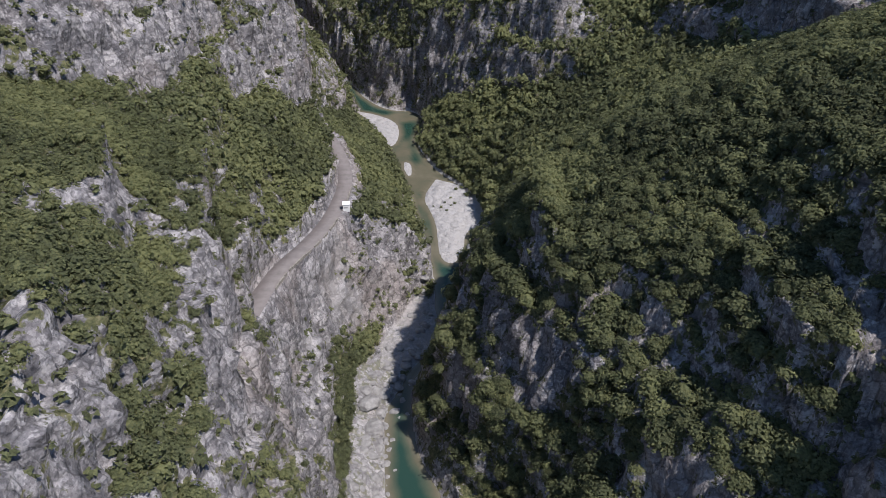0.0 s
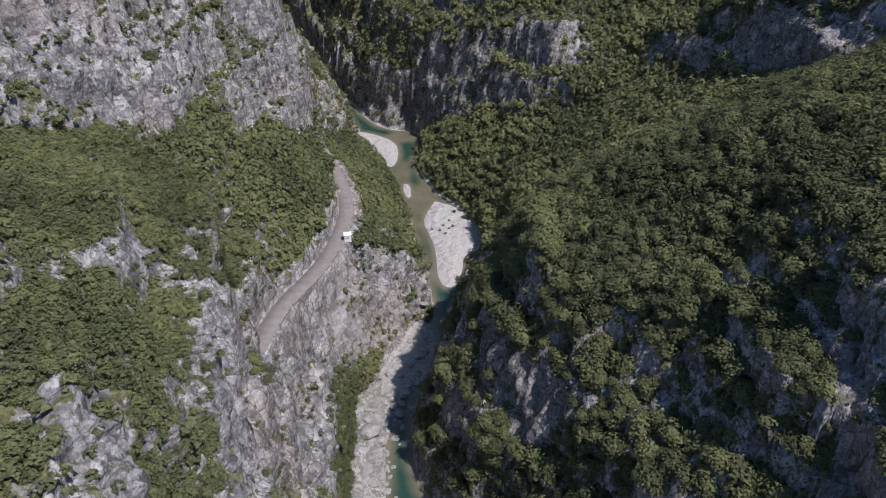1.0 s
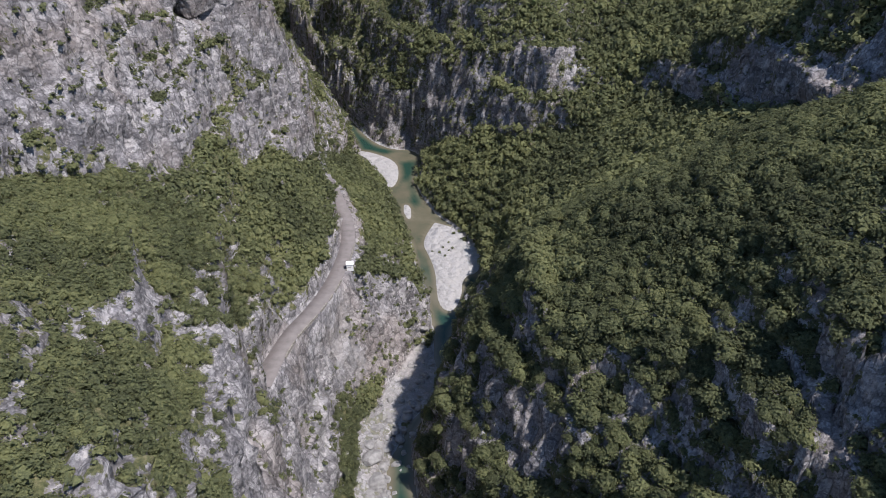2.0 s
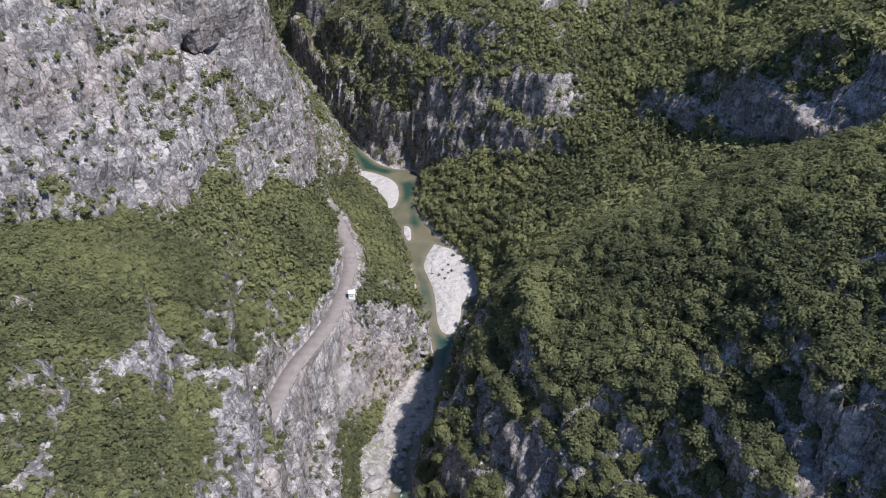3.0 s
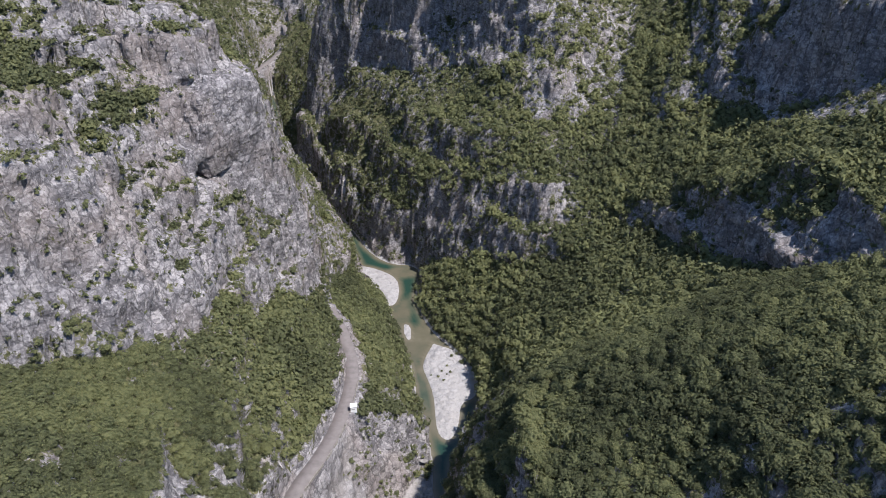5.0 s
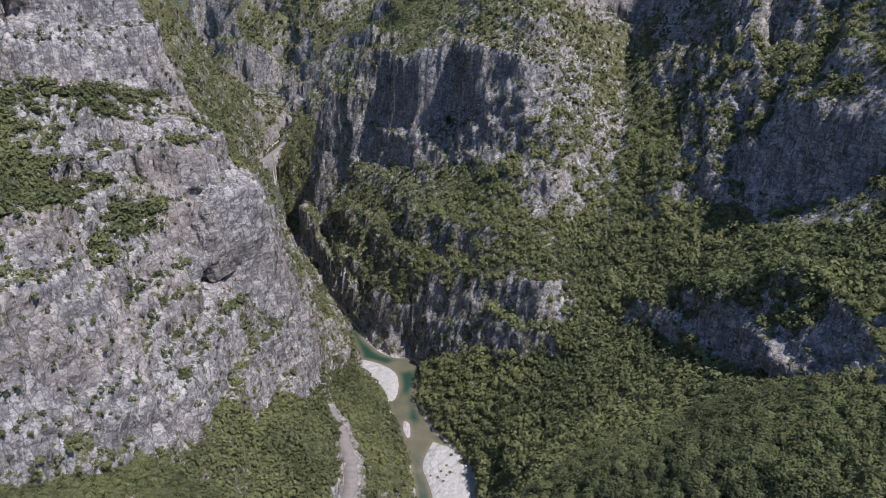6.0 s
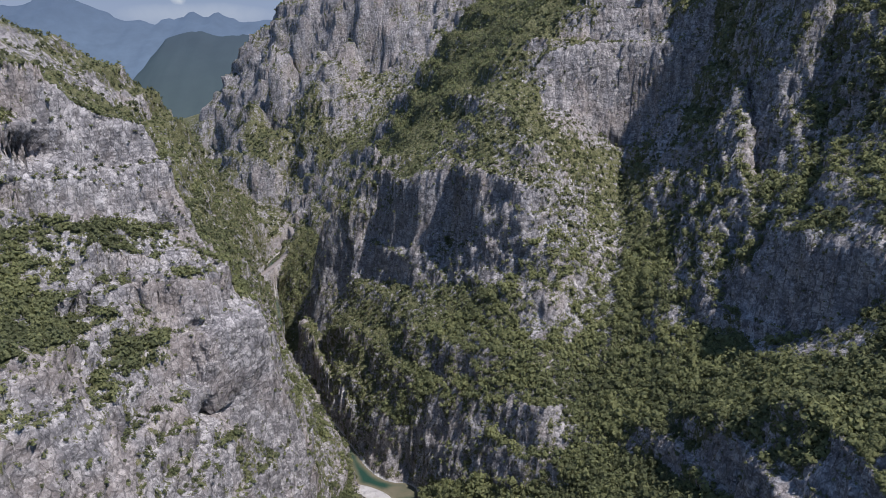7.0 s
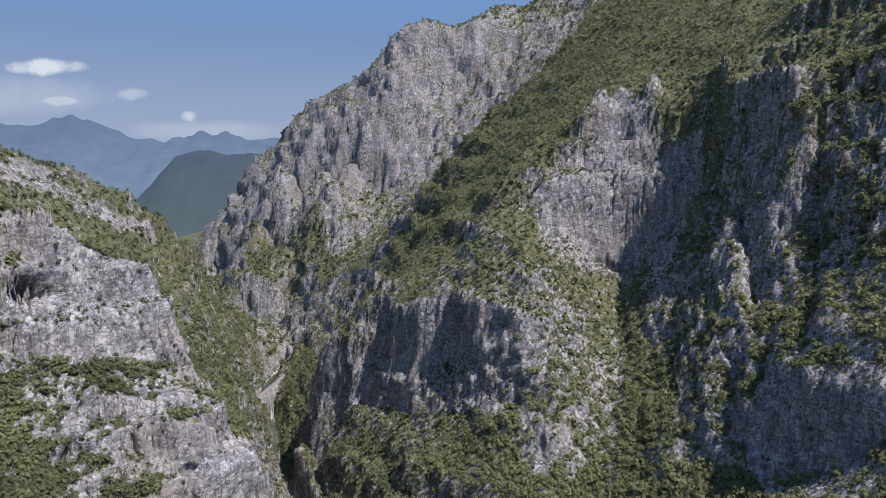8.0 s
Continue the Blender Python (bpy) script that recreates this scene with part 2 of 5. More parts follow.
# Landform lines: shore, foot, brow and crest of each slope and cliff.
LANDFORMS = {
    "west shore": [(-26, 120, 5), (-27, 150, 5), (-27, 170, 6), (-24, 186, 4), (-24, 205, 4), (-13, 242, 3)],
    "talus under the road": [(-28, 110, 16), (-33, 127, 16), (-35, 155, 9), (-37, 180, 10), (-37, 196, 12), (-29, 212, 11), (-16, 236, 8)],
    "foot of the road cliff": [(-32, 105, 34), (-38, 127, 30), (-43, 140, 34), (-46, 162, 31), (-45, 192, 27), (-36, 213, 27), (-24, 232, 22)],
    "point below the road": [(-33, 235, 46), (-25, 246, 36), (-13, 252, 25), (-8, 258, 8)],
    "slope to the river": [(-22, 275, 20), (-25, 300, 20), (-32, 330, 18), (-40, 360, 14), (-52, 400, 10)],
    "brow of the near cliff": [(-24, 60, 88), (-34, 80, 88), (-44, 100, 92), (-51, 121, 85), (-55, 142, 88), (-60, 156, 86)],
    "near hill, lower": [(-38, 50, 116), (-45, 66, 117), (-48, 90, 110), (-57, 113, 105), (-64, 140, 99), (-64, 160, 88)],
    "near hill, upper": [(-45, 40, 128), (-54, 68, 134), (-70, 98, 128), (-78, 124, 121), (-84, 145, 122)],
    "near hill, back": [(-80, 40, 165), (-90, 90, 150), (-101, 130, 136), (-112, 155, 128)],
    "rock cut over the road": [(-61, 160, 78), (-61, 180, 73), (-56, 203, 63), (-50, 218, 57), (-48, 232, 58), (-49, 252, 57), (-52, 275, 53), (-60, 300, 54)],
    "slope over the road": [(-72, 168, 100), (-71, 190, 91), (-69, 210, 81), (-66, 235, 74), (-64, 262, 68), (-65, 288, 62)],
    "foot of the west wall": [(-150, 150, 133), (-125, 164, 126), (-107, 172, 121), (-96, 198, 113), (-85, 232, 98), (-75, 268, 79), (-68, 300, 62), (-66, 330, 46), (-69, 370, 28), (-66, 415, 10)],
    "west wall, middle": [(-124, 176, 150), (-103, 203, 130), (-94, 247, 118), (-84, 282, 92), (-73, 316, 73), (-71, 338, 58)],
    "west wall, brow": [(-160, 170, 205), (-130, 180, 183), (-120, 208, 174), (-122, 250, 162), (-108, 281, 148), (-101, 298, 127)],
    "second cliff": [(-150, 258, 187), (-145, 290, 191), (-124, 295, 177), (-110, 293, 166)],
    "second terrace": [(-180, 200, 225), (-135, 212, 197), (-134, 262, 174), (-146, 279, 197)],
    "foot of the prow": [(-102, 296, 128), (-92, 306, 112), (-84, 316, 103), (-76, 335, 88), (-79, 360, 60)],
    "brow of the prow": [(-110, 292, 165), (-98, 302, 163), (-86, 315, 158), (-81, 332, 124), (-82, 380, 80)],
    "above the prow": [(-150, 276, 200), (-120, 313, 196), (-106, 308, 186), (-95, 332, 176), (-97, 370, 140)],
    "above the prow, edge": [(-133, 306, 199), (-117, 320, 204), (-100, 321, 195)],
    "foot of the top cliff": [(-215, 270, 236), (-166, 291, 222), (-142, 318, 216), (-127, 344, 208), (-136, 378, 170)],
    "brow of the top cliff": [(-225, 270, 292), (-178, 311, 283), (-160, 325, 268), (-145, 342, 258), (-134, 352, 240), (-168, 400, 226)],
    "top cliff, middle": [(-171, 305, 251), (-154, 329, 242), (-133, 337, 234), (-123, 339, 225)],
    "west shoulder": [(-262, 350, 290), (-225, 400, 258), (-212, 460, 226), (-222, 560, 202), (-252, 690, 194), (-262, 806, 144), (-285, 930, 125)],
    "west slope, step": [(-130, 425, 136), (-152, 512, 148), (-200, 640, 130), (-240, 800, 112), (-252, 892, 96)],
    "west crest": [(-420, 420, 380), (-370, 520, 345), (-350, 568, 330), (-344, 657, 312), (-328, 764, 283), (-319, 850, 234), (-325, 900, 210), (-345, 1000, 150), (-360, 1100, 90)],
    "slope to the far road": [(-110, 470, 60), (-140, 570, 66), (-185, 690, 70), (-240, 830, 86), (-255, 930, 80), (-285, 1060, 60)],
    "behind the west crest": [(-600, 500, 330), (-560, 800, 200), (-500, 1100, 70), (-420, 1300, 70)],
    "spur crest": [(10, 232, 22), (22, 221, 58), (38, 211, 82), (53, 186, 102), (70, 172, 111), (95, 171, 128), (112, 168, 138), (160, 160, 172), (230, 150, 230)],
    "spur, brow of the wood": [(21, 203, 68), (46, 210, 86), (63, 190, 108), (81, 205, 111), (104, 208, 119), (128, 215, 124)],
    "spur, river face foot": [(18, 118, 8), (10, 135, 8), (0, 152, 7), (-3, 166, 13), (-2, 182, 14), (3, 200, 14), (9, 222, 10)],
    "spur, river face brow": [(31, 118, 30), (23, 134, 31), (13, 149, 32), (6, 167, 42), (11, 187, 58), (17, 205, 52)],
    "spur, middle": [(42, 112, 48), (42, 126, 58), (38, 142, 74), (32, 158, 80), (30, 174, 86), (32, 196, 84)],
    "spur, upper": [(66, 100, 80), (60, 118, 82), (67, 127, 90), (71, 150, 105), (72, 162, 108)],
    "spur, near end": [(40, 60, 30), (60, 84, 56), (77, 88, 80), (80, 97, 96), (84, 103, 116), (98, 134, 130)],
    "hill on the near right": [(92, 40, 120), (112, 72, 154), (142, 100, 185), (200, 90, 235)],
    "spur, back slope": [(24, 262, 22), (48, 255, 56), (72, 248, 74), (94, 250, 86), (116, 240, 108)],
    "valley floor, east": [(24, 318, 9), (44, 308, 34), (70, 296, 58), (92, 280, 74), (114, 266, 95)],
    "valley floor, back": [(17, 345, 10), (40, 342, 36), (70, 332, 52), (100, 336, 76)],
    "foot of the east cliff": [(104, 340, 80), (115, 318, 84), (122, 280, 96), (134, 228, 117), (142, 205, 136)],
    "brow of the east cliff": [(122, 344, 106), (130, 324, 112), (138, 290, 130), (148, 258, 152), (152, 225, 152), (158, 200, 158)],
    "east terrace": [(131, 386, 118), (145, 340, 122), (160, 300, 146), (172, 255, 165), (200, 215, 190)],
    "terrace, back": [(148, 398, 138), (162, 372, 138), (175, 350, 146), (189, 311, 166), (215, 270, 200)],
    "dark knob": [(166, 405, 164), (180, 374, 186), (186, 338, 208), (202, 306, 216)],
    "dark ridge": [(252, 462, 300), (247, 466, 340), (241, 480, 374), (237, 512, 376), (236, 550, 376), (242, 600, 402)],
    "crag, west foot": [(206, 440, 212), (213, 470, 224), (217, 510, 258), (223, 550, 300), (227, 578, 318)],
    "crag, south slope": [(264, 438, 318), (292, 436, 370), (360, 420, 470)],
    "behind the dark ridge": [(234, 545, 330), (262, 540, 380), (300, 560, 440), (380, 540, 540)],
    "rib": [(148, 404, 144), (160, 450, 165), (168, 495, 188), (182, 524, 232), (200, 555, 262)],
    "dark wall, foot": [(163, 405, 157), (179, 411, 176), (180, 437, 198), (194, 439, 218), (212, 500, 279)],
    "gully": [(94, 372, 86), (100, 411, 112), (110, 446, 131), (134, 500, 162), (140, 535, 178), (160, 596, 212), (190, 600, 240)],
    "gully, east side": [(122, 400, 116), (134, 440, 140), (150, 490, 172), (164, 540, 205)],
    "slab foot": [(96, 608, 258), (130, 613, 236), (163, 615, 215), (180, 606, 238), (205, 592, 258), (222, 572, 290)],
    "slab brow": [(92, 616, 284), (112, 618, 302), (140, 622, 300), (158, 624, 286), (176, 616, 300), (206, 602, 304), (222, 588, 306)],
    "east mountain": [(200, 690, 400), (240, 660, 405), (300, 640, 440), (420, 620, 560)],
    "green crest": [(-160, 1060, 160), (-92, 1000, 192), (-50, 935, 252), (0, 890, 305), (59, 860, 376), (124, 870, 428), (200, 905, 515), (320, 920, 620), (500, 900, 760)],
    "green slope, low": [(-120, 900, 90), (-60, 800, 200), (0, 720, 262), (46, 650, 278), (62, 640, 300), (100, 680, 350)],
    "pyramid ridge": [(72, 378, 92), (68, 424, 114), (86, 470, 166), (74, 486, 176), (70, 521, 228), (58, 562, 254), (40, 620, 270)],
    "pyramid, east foot": [(84, 378, 86), (92, 430, 120), (112, 486, 160), (118, 540, 190)],
    "pyramid cliff foot": [(-124, 664, 78), (-98, 640, 88), (-72, 612, 96), (-35, 572, 110), (5, 522, 122), (36, 480, 134), (66, 464, 146)],
    "pyramid cliff brow": [(-116, 672, 142), (-98, 658, 150), (-46, 628, 182), (-33, 596, 186), (-14, 572, 204), (13, 559, 209), (22, 536, 212), (30, 520, 212), (40, 515, 207)],
    "pyramid, upper": [(-61, 662, 209), (-8, 616, 209), (14, 664, 240), (35, 578, 250), (56, 541, 236), (70, 523, 231), (83, 549, 234)],
    "gorge wall under the pyramid": [(-64, 500, 34), (-85, 530, 34), (-106, 564, 44), (-129, 636, 58)],
    "pyramid forest": [(-118, 630, 44), (-104, 592, 56), (-66, 560, 78), (-40, 530, 80), (-16, 492, 96), (16, 450, 99), (55, 424, 108)],
    "pyramid toe": [(-150, 720, 16), (-118, 632, 16), (-82, 534, 26), (-60, 500, 26), (-30, 470, 50), (0, 452, 70)],
    "buttress foot": [(-52, 470, 6), (-40, 450, 6), (-16, 436, 8), (4, 408, 22), (26, 382, 38), (52, 356, 50), (68, 346, 55)],
    "buttress brow": [(-44, 474, 32), (-16, 441, 42), (14, 432, 78), (42, 397, 82), (60, 374, 90), (74, 380, 92)],
    "back mountain crest": [(-560, 1540, 110), (-500, 1520, 190), (-430, 1510, 290), (-380, 1505, 360), (-340, 1496, 374), (-268, 1474, 466), (-199, 1446, 492), (-140, 1428, 518), (-93, 1412, 570), (-47, 1386, 612),
                            (20, 1390, 604), (62, 1385, 608), (120, 1419, 652), (178, 1438, 650), (258, 1443, 705), (500, 1450, 850)],
    "back mountain, low slope": [(-441, 1470, 200), (-395, 1400, 190), (50, 1230, 330), (150, 1250, 440), (300, 1250, 560)],
    "back mountain, first rib": [(-41, 1372, 584), (-78, 1347, 506), (-130, 1313, 397), (-179, 1284, 314), (-216, 1252, 248)],
    "back mountain, second rib": [(82, 1345, 495), (17, 1305, 397), (-34, 1272, 323), (-59, 1240, 253)],
    "back mountain, west rib": [(-196, 1420, 478), (-251, 1370, 380), (-293, 1330, 304), (-348, 1290, 221)],
    "back mountain, east rib": [(171, 1380, 596), (134, 1330, 503), (100, 1290, 426)],
    "back mountain, first gully": [(-80, 1390, 566), (-145, 1366, 466), (-196, 1330, 357), (-240, 1300, 278)],
    "back mountain, second gully": [(62, 1384, 586), (29, 1352, 485), (-46, 1316, 398), (-87, 1288, 334)],
    "back mountain, west gully": [(-264, 1455, 440), (-309, 1420, 350), (-347, 1380, 240)],
    "back mountain, ledge": [(-313, 1270, 181), (-211, 1215, 195), (-120, 1190, 197), (-80, 1180, 208)],
    "back mountain foot": [(-470, 1440, 90), (-400, 1400, 120), (-278, 1270, 160), (-161, 1150, 156), (-120, 1120, 170), (-20, 1060, 230), (100, 1020, 330)],
    "back mountain base": [(-300, 1180, 60), (-225, 1140, 30), (-160, 1080, 80)],
    "crag, front edge": [(252, 462, 300), (245, 446, 264), (233, 420, 240), (216, 385, 226), (207, 352, 232)],
    "slope right of the knob": [(206, 320, 222), (232, 330, 250), (270, 330, 292), (340, 330, 370)],
    "slab ledge": [(84, 632, 312), (115, 634, 312), (160, 638, 318), (205, 624, 322)],
    "pinnacle": [(118, 639, 318), (136, 643, 352), (150, 646, 382), (160, 652, 374), (178, 650, 366), (194, 644, 388), (216, 630, 372)],
    "pinnacle, behind": [(110, 650, 330), (150, 656, 372), (190, 664, 392)],
    "prow ledge": [(-96, 290, 122), (-86, 300, 107), (-78, 311, 97), (-70, 331, 81), (-72, 352, 56)],
    "top cliff, terrace edge": [(-196, 262, 224), (-160, 278, 206), (-132, 302, 204), (-122, 328, 202)],
    "recess floor": [(-62, 618, 128), (-34, 588, 138), (-17, 566, 146), (12, 553, 152), (19, 533, 152), (28, 514, 160), (37, 511, 184), (50, 499, 186), (60, 491, 184)],
    "second recess, brow": [(40, 516, 207), (53, 505, 210), (65, 496, 206), (80, 500, 200)],
    "far notch, foot": [(-345, 1215, 70), (-300, 1190, 62), (-262, 1195, 60)],
    "far notch, brow": [(-340, 1225, 130), (-296, 1200, 128), (-255, 1215, 120)],
    "behind the back mountain": [(-700, 2100, 60), (-200, 2100, 200), (400, 2100, 500)],
}
NEAR_BOX, FAR_BOX = (-240, 300, 10, 740), (-1100, 1000, -400, 2400)


def relief(box, cell, start=None):
    """Height on a square grid: a taut skin over the landform lines, slackened from coarse to fine."""
    x0, x1, y0, y1 = box
    levels = [cell * 2**k for k in range(5, -1, -1)]
    lines = [np.asarray(v, float) for v in LANDFORMS.values()]
    lines += [np.c_[WEST_BANK, np.full(len(WEST_BANK), 0.4)], np.c_[EAST_BANK, np.full(len(EAST_BANK), 0.4)], ROAD, FAR_ROAD]
    h = None
    for c in levels:
        nx, ny = int(round((x1 - x0) / c)) + 1, int(round((y1 - y0) / c)) + 1
        total, count = np.zeros((ny, nx)), np.zeros((ny, nx))
        for line in lines:
            p = along(line, c * 0.5)
            i, j = np.round((p[:, 0] - x0) / c).astype(int), np.round((p[:, 1] - y0) / c).astype(int)
            ok = (i >= 0) & (i < nx) & (j >= 0) & (j < ny)
            np.add.at(total, (j[ok], i[ok]), p[ok, 2])
            np.add.at(count, (j[ok], i[ok]), 1)
        fixed = count > 0
        known = total / np.maximum(count, 1)
        gx, gy = np.meshgrid(x0 + c * np.arange(nx), y0 + c * np.arange(ny))
        if start is not None:
            edge = start(gx, gy)
        if h is None:
            h = np.full((ny, nx), known[fixed].mean()) if start is None else edge.copy()
        else:
            h = sample(h, box, c * 2, gx, gy)
        for _ in range(160 if c > cell else 120):
            h[fixed] = known[fixed]
            if start is not None:
                h[0], h[-1], h[:, 0], h[:, -1] = edge[0], edge[-1], edge[:, 0], edge[:, -1]
            p = np.pad(h, 1, mode="edge")
            h = 0.25 * (p[:-2, 1:-1] + p[2:, 1:-1] + p[1:-1, :-2] + p[1:-1, 2:])
        h[fixed] = known[fixed] * 0.6 + h[fixed] * 0.4
    return h


def sample(h, box, cell, x, y):
    u, v = np.clip((x - box[0]) / cell, 0, h.shape[1] - 1.001), np.clip((y - box[2]) / cell, 0, h.shape[0] - 1.001)
    i, j = u.astype(int), v.astype(int)
    a, b = u - i, v - j
    return (h[j, i] * (1 - a) + h[j, i + 1] * a) * (1 - b) + (h[j + 1, i] * (1 - a) + h[j + 1, i + 1] * a) * b


H_FAR = relief(FAR_BOX, 10.0)
H_NEAR = relief(NEAR_BOX, 2.0, lambda x, y: sample(H_FAR, FAR_BOX, 10.0, x, y))


def height(x, y):
    """Height of the bare landform."""
    edge = np.minimum(np.minimum(x - NEAR_BOX[0], NEAR_BOX[1] - x), np.minimum(y - NEAR_BOX[2], NEAR_BOX[3] - y))
    k = smooth(0, 40, edge)
    return sample(H_FAR, FAR_BOX, 10.0, x, y) * (1 - k) + sample(H_NEAR, NEAR_BOX, 2.0, x, y) * k


RIVER = np.concatenate([WEST_BANK, EAST_BANK[::-1]])


def carve(x, y, z):
    """River bed, gravel bars and road bed cut into heights z."""
    wobble = 1.6 * (vnoise(np.stack([x.ravel(), y.ravel(), 0 * x.ravel()], 1), 6.0, 5).reshape(x.shape) - 0.5)
    d = np.minimum(to_line(x, y, WEST_BANK)[0], to_line(x, y, EAST_BANK)[0]) + wobble
    wet = inside(x, y, RIVER)
    z = np.where(wet, -0.15 - np.minimum(2.6, np.maximum(d, 0) * 0.42), np.where(d < 8, np.minimum(z, 0.25 + np.maximum(d, 0) * 1.6) * (1 - smooth(4, 8, d)) + z * smooth(4, 8, d), z))
    for sx, sy, rx, ry, deep in SHALLOWS:
        k = 1 - smooth(0.5, 1.2, np.hypot((x - sx) / rx, (y - sy) / ry))
        z = np.where(wet, np.maximum(z, z * (1 - k) - deep * k), z)
    bar = np.zeros(x.shape)
    for ring in GRAVEL_BARS:
        e = to_line(x, y, np.asarray(ring + ring[:1], float))[0]
        inn = inside(x, y, ring)
        z = np.where(inn, np.minimum(np.maximum(z, 0.05 + np.minimum(1.1, e * 0.22)), 1.8), np.where(wet & (e < 5), np.maximum(z, 0.02 - e * 0.5), z))
        bar = np.maximum(bar, np.where(inn, 1.0, 0.0))
    on_road = np.zeros(x.shape)
    for line, half in ((ROAD, 3.15), (FAR_ROAD, 4.5)):
        r, zr = to_line(x, y, line)
        k = 1 - smooth(half + 0.3, half + 1.9, r)
        z = z * (1 - k) + (zr - 0.25) * k
        on_road = np.maximum(on_road, k)
    return z, wet, bar, on_road


# ---------------------------------------------------------------- materials
def material(name):
    m = bpy.data.materials.new(name)
    m.use_nodes = True
    n, l = m.node_tree.nodes, m.node_tree.links
    return m, n, l, n["Principled BSDF"]


def tex(n, l, scale, detail=4.0, vector=None, rough=0.55):
    node = n.new("ShaderNodeTexNoise")
    node.inputs["Scale"].default_value, node.inputs["Detail"].default_value, node.inputs["Roughness"].default_value = scale, detail, rough
    if vector is not None:
        l.new(vector, node.inputs["Vector"])
    return node.outputs[0]


def bend(n, l, vector, scale, metres):
    """A vector field swayed by noise, so that patterns on it do not run straight."""
    node, spread, total = n.new("ShaderNodeTexNoise"), n.new("ShaderNodeVectorMath"), n.new("ShaderNodeVectorMath")
    node.inputs["Scale"].default_value, node.inputs["Detail"].default_value = scale, 4
    l.new(vector, node.inputs["Vector"])
    spread.operation, total.operation = "SCALE", "ADD"
    spread.inputs["Scale"].default_value = metres
    l.new(node.outputs["Color"], spread.inputs[0])
    l.new(spread.outputs[0], total.inputs[0])
    l.new(vector, total.inputs[1])
    return total.outputs[0]


def cells(n, l, scale, vector):
    """Broken blocks: the distance to each one's middle, and a chance tone for each."""
    node, sep = n.new("ShaderNodeTexVoronoi"), n.new("ShaderNodeSeparateColor")
    node.inputs["Scale"].default_value = scale
    l.new(vector, node.inputs["Vector"])
    l.new(node.outputs["Color"], sep.inputs[0])
    return node.outputs["Distance"], sep.outputs[0]


def ramp(n, l, fac, *stops):
    node = n.new("ShaderNodeValToRGB")
    while len(node.color_ramp.elements) < len(stops):
        node.color_ramp.elements.new(0.5)
    for e, (at, colour) in zip(node.color_ramp.elements, stops):
        e.position, e.color = at, (*colour, 1)
    l.new(fac, node.inputs[0])
    return node.outputs[0]


def mix(n, l, fac, a, b):
    node = n.new("ShaderNodeMix")
    node.data_type = "RGBA"
    for s, v in ((0, fac), (6, a), (7, b)):
        if isinstance(v, tuple):
            node.inputs[s].default_value = (*v, 1)
        elif isinstance(v, float):
            node.inputs[s].default_value = v
        else:
            l.new(v, node.inputs[s])
    return node.outputs[2]


def maths(n, l, op, a, b=0.0, clamp=False):
    node = n.new("ShaderNodeMath")
    node.operation, node.use_clamp = op, clamp
    for s, v in ((0, a), (1, b)):
        if isinstance(v, float):
            node.inputs[s].default_value = v
        else:
            l.new(v, node.inputs[s])
    return node.outputs[0]


def bump(n, l, shader, heightout, strength, distance):
    node = n.new("ShaderNodeBump")
    node.inputs["Strength"].default_value, node.inputs["Distance"].default_value = strength, distance
    l.new(heightout, node.inputs["Height"])
    l.new(node.outputs[0], shader.inputs["Normal"])


def stretched(n, l, sx, sy, sz, rx=0.0, ry=0.0):
    geo, mp = n.new("ShaderNodeNewGeometry"), n.new("ShaderNodeMapping")
    mp.inputs["Scale"].default_value, mp.inputs["Rotation"].default_value = (sx, sy, sz), (rx, ry, 0)
    l.new(geo.outputs["Position"], mp.inputs["Vector"])
    return mp.outputs[0]


def attribute(n, name):
    node = n.new("ShaderNodeAttribute")
    node.attribute_name = name
    return node.outputs["Fac"]


